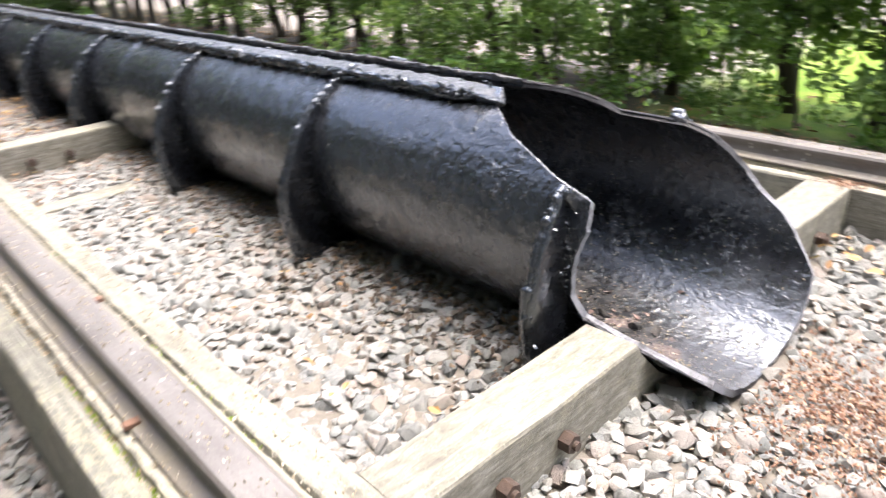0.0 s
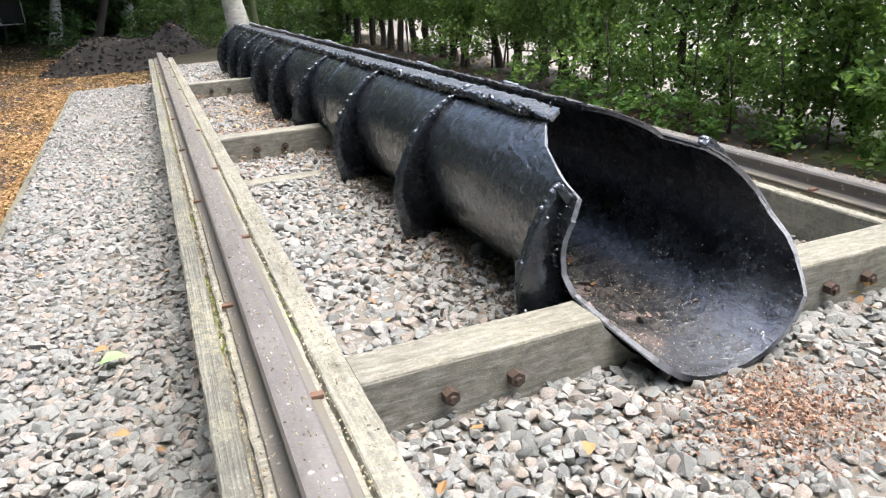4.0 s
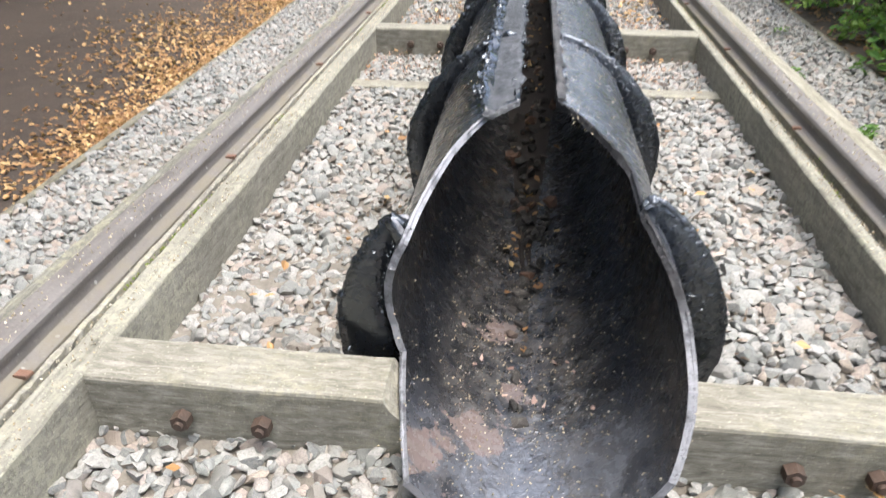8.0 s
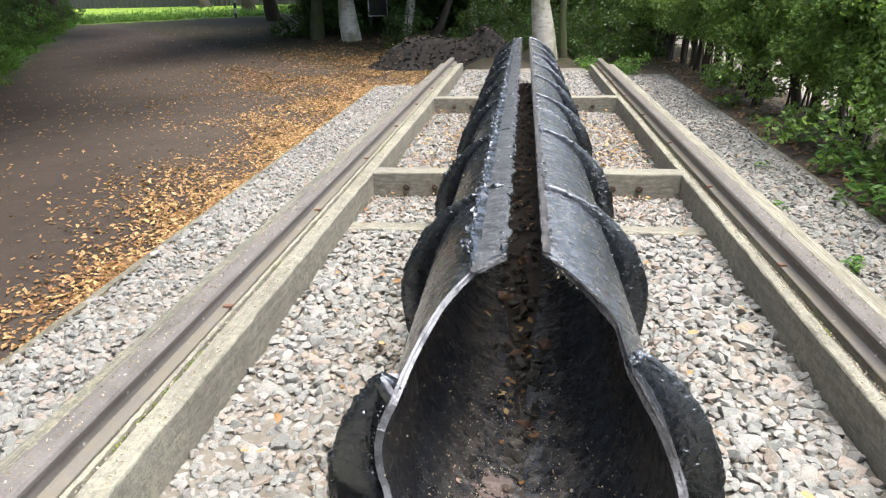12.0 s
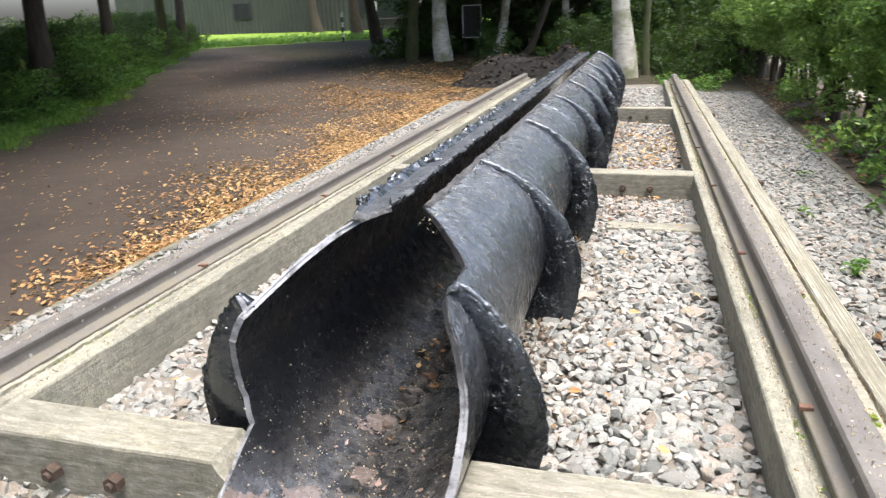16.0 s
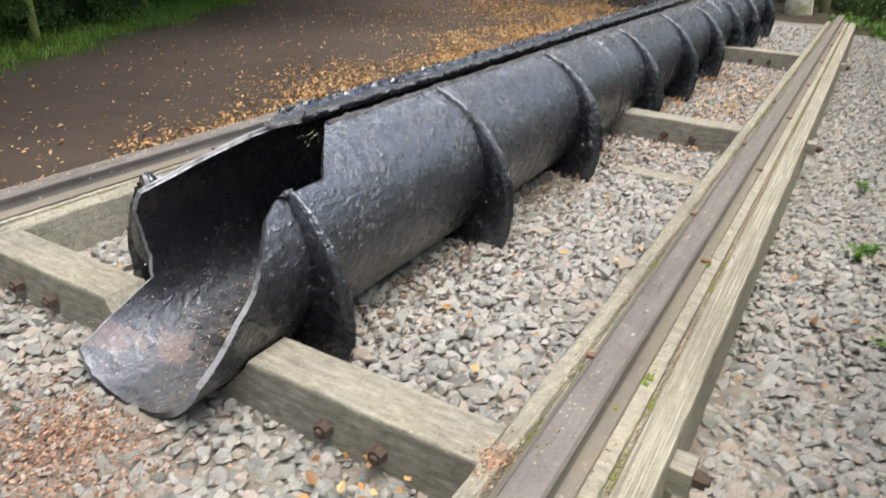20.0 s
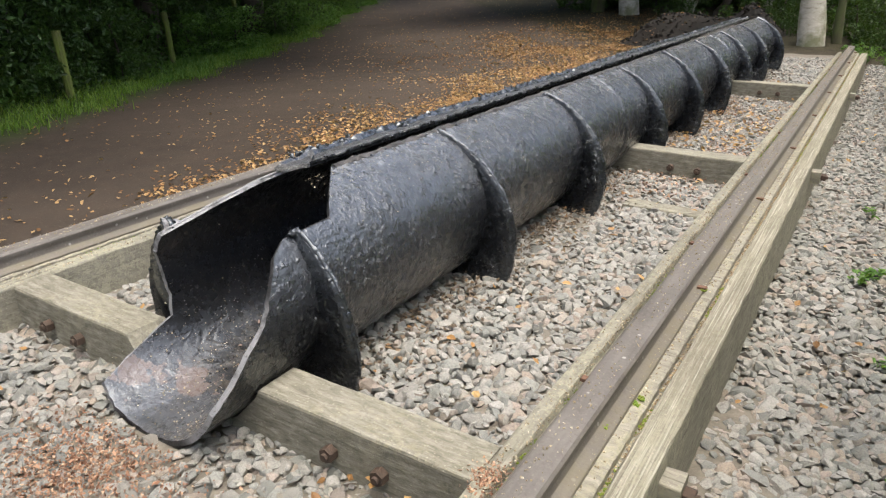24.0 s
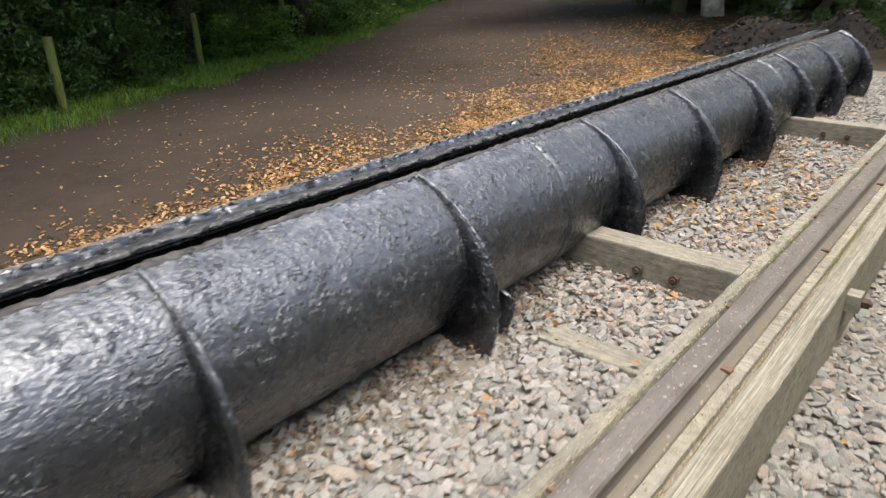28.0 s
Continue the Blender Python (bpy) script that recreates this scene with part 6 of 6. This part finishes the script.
# ---- soil heap ----
def heap():
    xs, ys = np.linspace(-4.6, 0.5, 70), np.linspace(11.6, 14.6, 44)
    gx, gy = np.meshgrid(xs, ys)
    gz = np.zeros(gx.shape)
    for cx, cy, sx, sy, h in ((-1.5, 13.0, 0.75, 0.55, 0.52), (-2.4, 13.0, 0.55, 0.5, 0.42), (-0.7, 13.1, 0.42, 0.5, 0.40)):
        gz += h * np.exp(-(((gx - cx) / sx) ** 2 + ((gy - cy) / sy) ** 2))
    for i in range(gx.shape[0]):
        for j in range(gx.shape[1]):
            p = (gx[i, j] * 2.5, gy[i, j] * 2.5, 0)
            gz[i, j] += (0.09 * noise.noise(p) + 0.04 * noise.noise((p[0] * 4, p[1] * 4, 5))) * min(1, gz[i, j] * 6)
    z = height(gx, gy) + np.minimum(gz * 1.1, 0.66) - 0.09
    i = np.arange(gx.size).reshape(gx.shape)
    f = np.stack([i[:-1, :-1], i[:-1, 1:], i[1:, 1:], i[1:, :-1]], -1).reshape(-1, 4)
    ob = part("soil_mound", mesh_of("soil_mound", np.stack([gx, gy, z], -1).reshape(-1, 3), f, True), SOIL)
    tagged(ob, "low heap of dark crumbly soil beyond the track's end", "soil heap")
    rng = np.random.default_rng(23)
    top = gz.ravel() > 0.10
    spots = np.stack([gx.ravel(), gy.ravel(), z.ravel()], 1)[top]
    p = spots[rng.integers(0, len(spots), 1500)] + rng.normal(0, 1, (1500, 3)) * (0.03, 0.03, 0.006)
    clods = part("soil_clods", strew("soil_clods", rng, ROCKS[:6], p, np.clip(rng.lognormal(math.log(0.04), 0.5, 1500), 0.015, 0.13), 0.8), SOIL)
    tagged(clods, "dark clods of soil lying on the heap", "soil", kind="stuff")
    p = spots[rng.integers(0, len(spots), 320)] + rng.normal(0, 1, (320, 3)) * (0.05, 0.05, 0.004) + (0, 0, 0.015)
    fallen = part("heap_leaves", strew("heap_leaves", rng, LEAVES, p, rng.uniform(0.025, 0.06, 320), 0.4), OLD_LITTER)
    tagged(fallen, "brown leaves fallen on the soil heap", "leaves", kind="stuff")


heap()


# ---- far things ----
def shed():
    x0, x1, y = -34.0, -13.0, 41.0
    base = 0.55
    t = thing("long_shed", "long grey sheet-metal shed beyond a bright lawn", "shed", ((x0 + x1) / 2, y, base))
    bm = bmesh.new()
    rng = span(x0 - (x0 + x1) / 2, x1 - (x0 + x1) / 2, 0.1)
    low, high = [], []
    for k, x in enumerate(rng):
        d = 0.03 if k % 3 else -0.02
        low.append(bm.verts.new((x, d, -0.3)))
        high.append(bm.verts.new((x, d, 3.6)))
    for a, b, c, d in zip(low, low[1:], high[1:], high):
        bm.faces.new((a, b, c, d))
    part("wall", bm, SHED, t)
    roof = extrude([(-0.3, 3.55), (5.2, 5.2), (10.7, 3.55), (10.7, 3.65), (5.2, 5.32), (-0.3, 3.65)], "x", [rng[0] - 0.2, 0, rng[-1] + 0.2])
    part("roof", roof, SHED, t)
    for x in (-25.0 - (x0 + x1) / 2, -16.5 - (x0 + x1) / 2):
        w = part("window", extrude(box_profile(-0.06, 0.04, 0.75, 1.75, 0.02), "x", [x, x + 1.25]), BLACK, t, "dark window in the shed wall")
        part("pane", extrude(box_profile(-0.07, -0.062, 0.82, 1.68, 0.002), "x", [x + 0.07, x + 1.18]), GLASS_DARK, w)


shed()


def striped_post():
    x, y = -12.75, 30.0
    t = thing("striped_post", "slim black and white striped post by the lawn", "post", (x, y, float(height(x, y))))
    for k in range(6):
        bm = bmesh.new()
        bmesh.ops.create_cone(bm, cap_ends=True, segments=12, radius1=0.05, radius2=0.05, depth=0.22)
        bmesh.ops.translate(bm, verts=bm.verts, vec=(0, 0, 0.11 + 0.22 * k))
        part("band", bm, WHITE if k % 2 else BLACK, t, "white painted band" if k % 2 else "black painted band")


striped_post()


def lorry():
    """A white lorry's cab, half hidden by trunks."""
    x, y = -13.2, 38.5
    z = float(height(x, y))
    t = thing("parked_lorry", "dark green and white lorry cab parked beyond the trees", "lorry", (x, y, z))
    side = [(-1.0, 0.55), (1.3, 0.55), (1.3, 2.75), (-0.55, 2.75), (-0.95, 1.6)]
    part("cab", extrude([(a, h) for a, h in side], "x", [-1.1, -1.05, 1.05, 1.1]), LORRY_GREEN, t)
    part("wing_panel", extrude([(a * 1.01 - 0.01, h * 1.004) for a, h in side], "x", [-1.13, -0.62]), WHITE, t, "white painted cab side")
    part("windscreen", extrude([(-0.96, 1.66), (-0.64, 2.55), (-0.66, 2.56), (-0.985, 1.665)], "x", [-0.95, 0.95]), GLASS_DARK, t, "dark windscreen")
    part("side_window", extrude(box_profile(-0.45, 0.55, 1.65, 2.45, 0.05), "x", [-1.142, -1.13]), GLASS_DARK, t, "dark side window")
    part("bumper", extrude(box_profile(-1.15, -0.9, 0.35, 0.75, 0.04), "x", [-1.12, 1.12]), BLACK, t, "black bumper")
    for s in (-0.95, 0.95):
        bm = bmesh.new()
        bmesh.ops.create_cone(bm, cap_ends=True, segments=24, radius1=0.48, radius2=0.48, depth=0.28)
        bmesh.ops.rotate(bm, verts=bm.verts, cent=(0, 0, 0), matrix=Matrix.Rotation(radians(90), 3, "Y"))
        bmesh.ops.translate(bm, verts=bm.verts, vec=(s, 0.1, 0.46))
        w = part("wheel", bm, BLACK, t, "black tyre")
        bm = bmesh.new()
        bmesh.ops.create_cone(bm, cap_ends=True, segments=16, radius1=0.24, radius2=0.2, depth=0.31)
        bmesh.ops.rotate(bm, verts=bm.verts, cent=(0, 0, 0), matrix=Matrix.Rotation(radians(90), 3, "Y"))
        bmesh.ops.translate(bm, verts=bm.verts, vec=(s, 0.1, 0.46))
        part("rim", bm, WHITE, w, "pale wheel rim")


lorry()


def notice_frame():
    x, y = -4.29, 20.0
    z = float(height(x, y))
    t = thing("notice_board", "dark board with thin white frame standing in the wood", "notice board", (x, y, z))
    part("board", extrude(box_profile(-0.015, 0.015, 0.50, 1.40, 0.004), "x", [-0.28, 0.28]), BLACK, t)
    for a, b, c, d in ((-0.29, -0.26, 0.48, 1.42), (0.26, 0.29, 0.48, 1.42), (-0.26, 0.26, 0.48, 0.51), (-0.26, 0.26, 1.39, 1.42)):
        part("frame_bar", extrude(box_profile(-0.03, -0.016, c, d, 0.002), "x", [a, b]), WHITE, t, "white painted bar")
    for s in (-0.22, 0.22):
        part("leg", extrude(box_profile(-0.02, 0.02, -0.1, 0.5, 0.004), "x", [s - 0.025, s + 0.025]), BLACK, t)


notice_frame()


# ---- the larger stones before and beside the mouth ----
def loose_stones():
    rng = np.random.default_rng(17)
    shapes = []
    for v, f in WORN:
        me = mesh_of("stone", v, f, True)
        me.set_sharp_from_angle(angle=radians(36))
        me.materials.append(BALLAST_PIECE)
        shapes.append(me)
    for q, d in PIECES:
        ob = part("stone", shapes[int(rng.integers(0, len(shapes)))], BALLAST_PIECE, bed)
        ob.matrix_local = Matrix.Translation(Vector(q)) @ Euler(tuple(rng.normal(0, 0.3, 2)) + (rng.uniform(0, 6.28),)).to_matrix().to_4x4() @ Matrix.Scale(float(d), 4)


loose_stones()
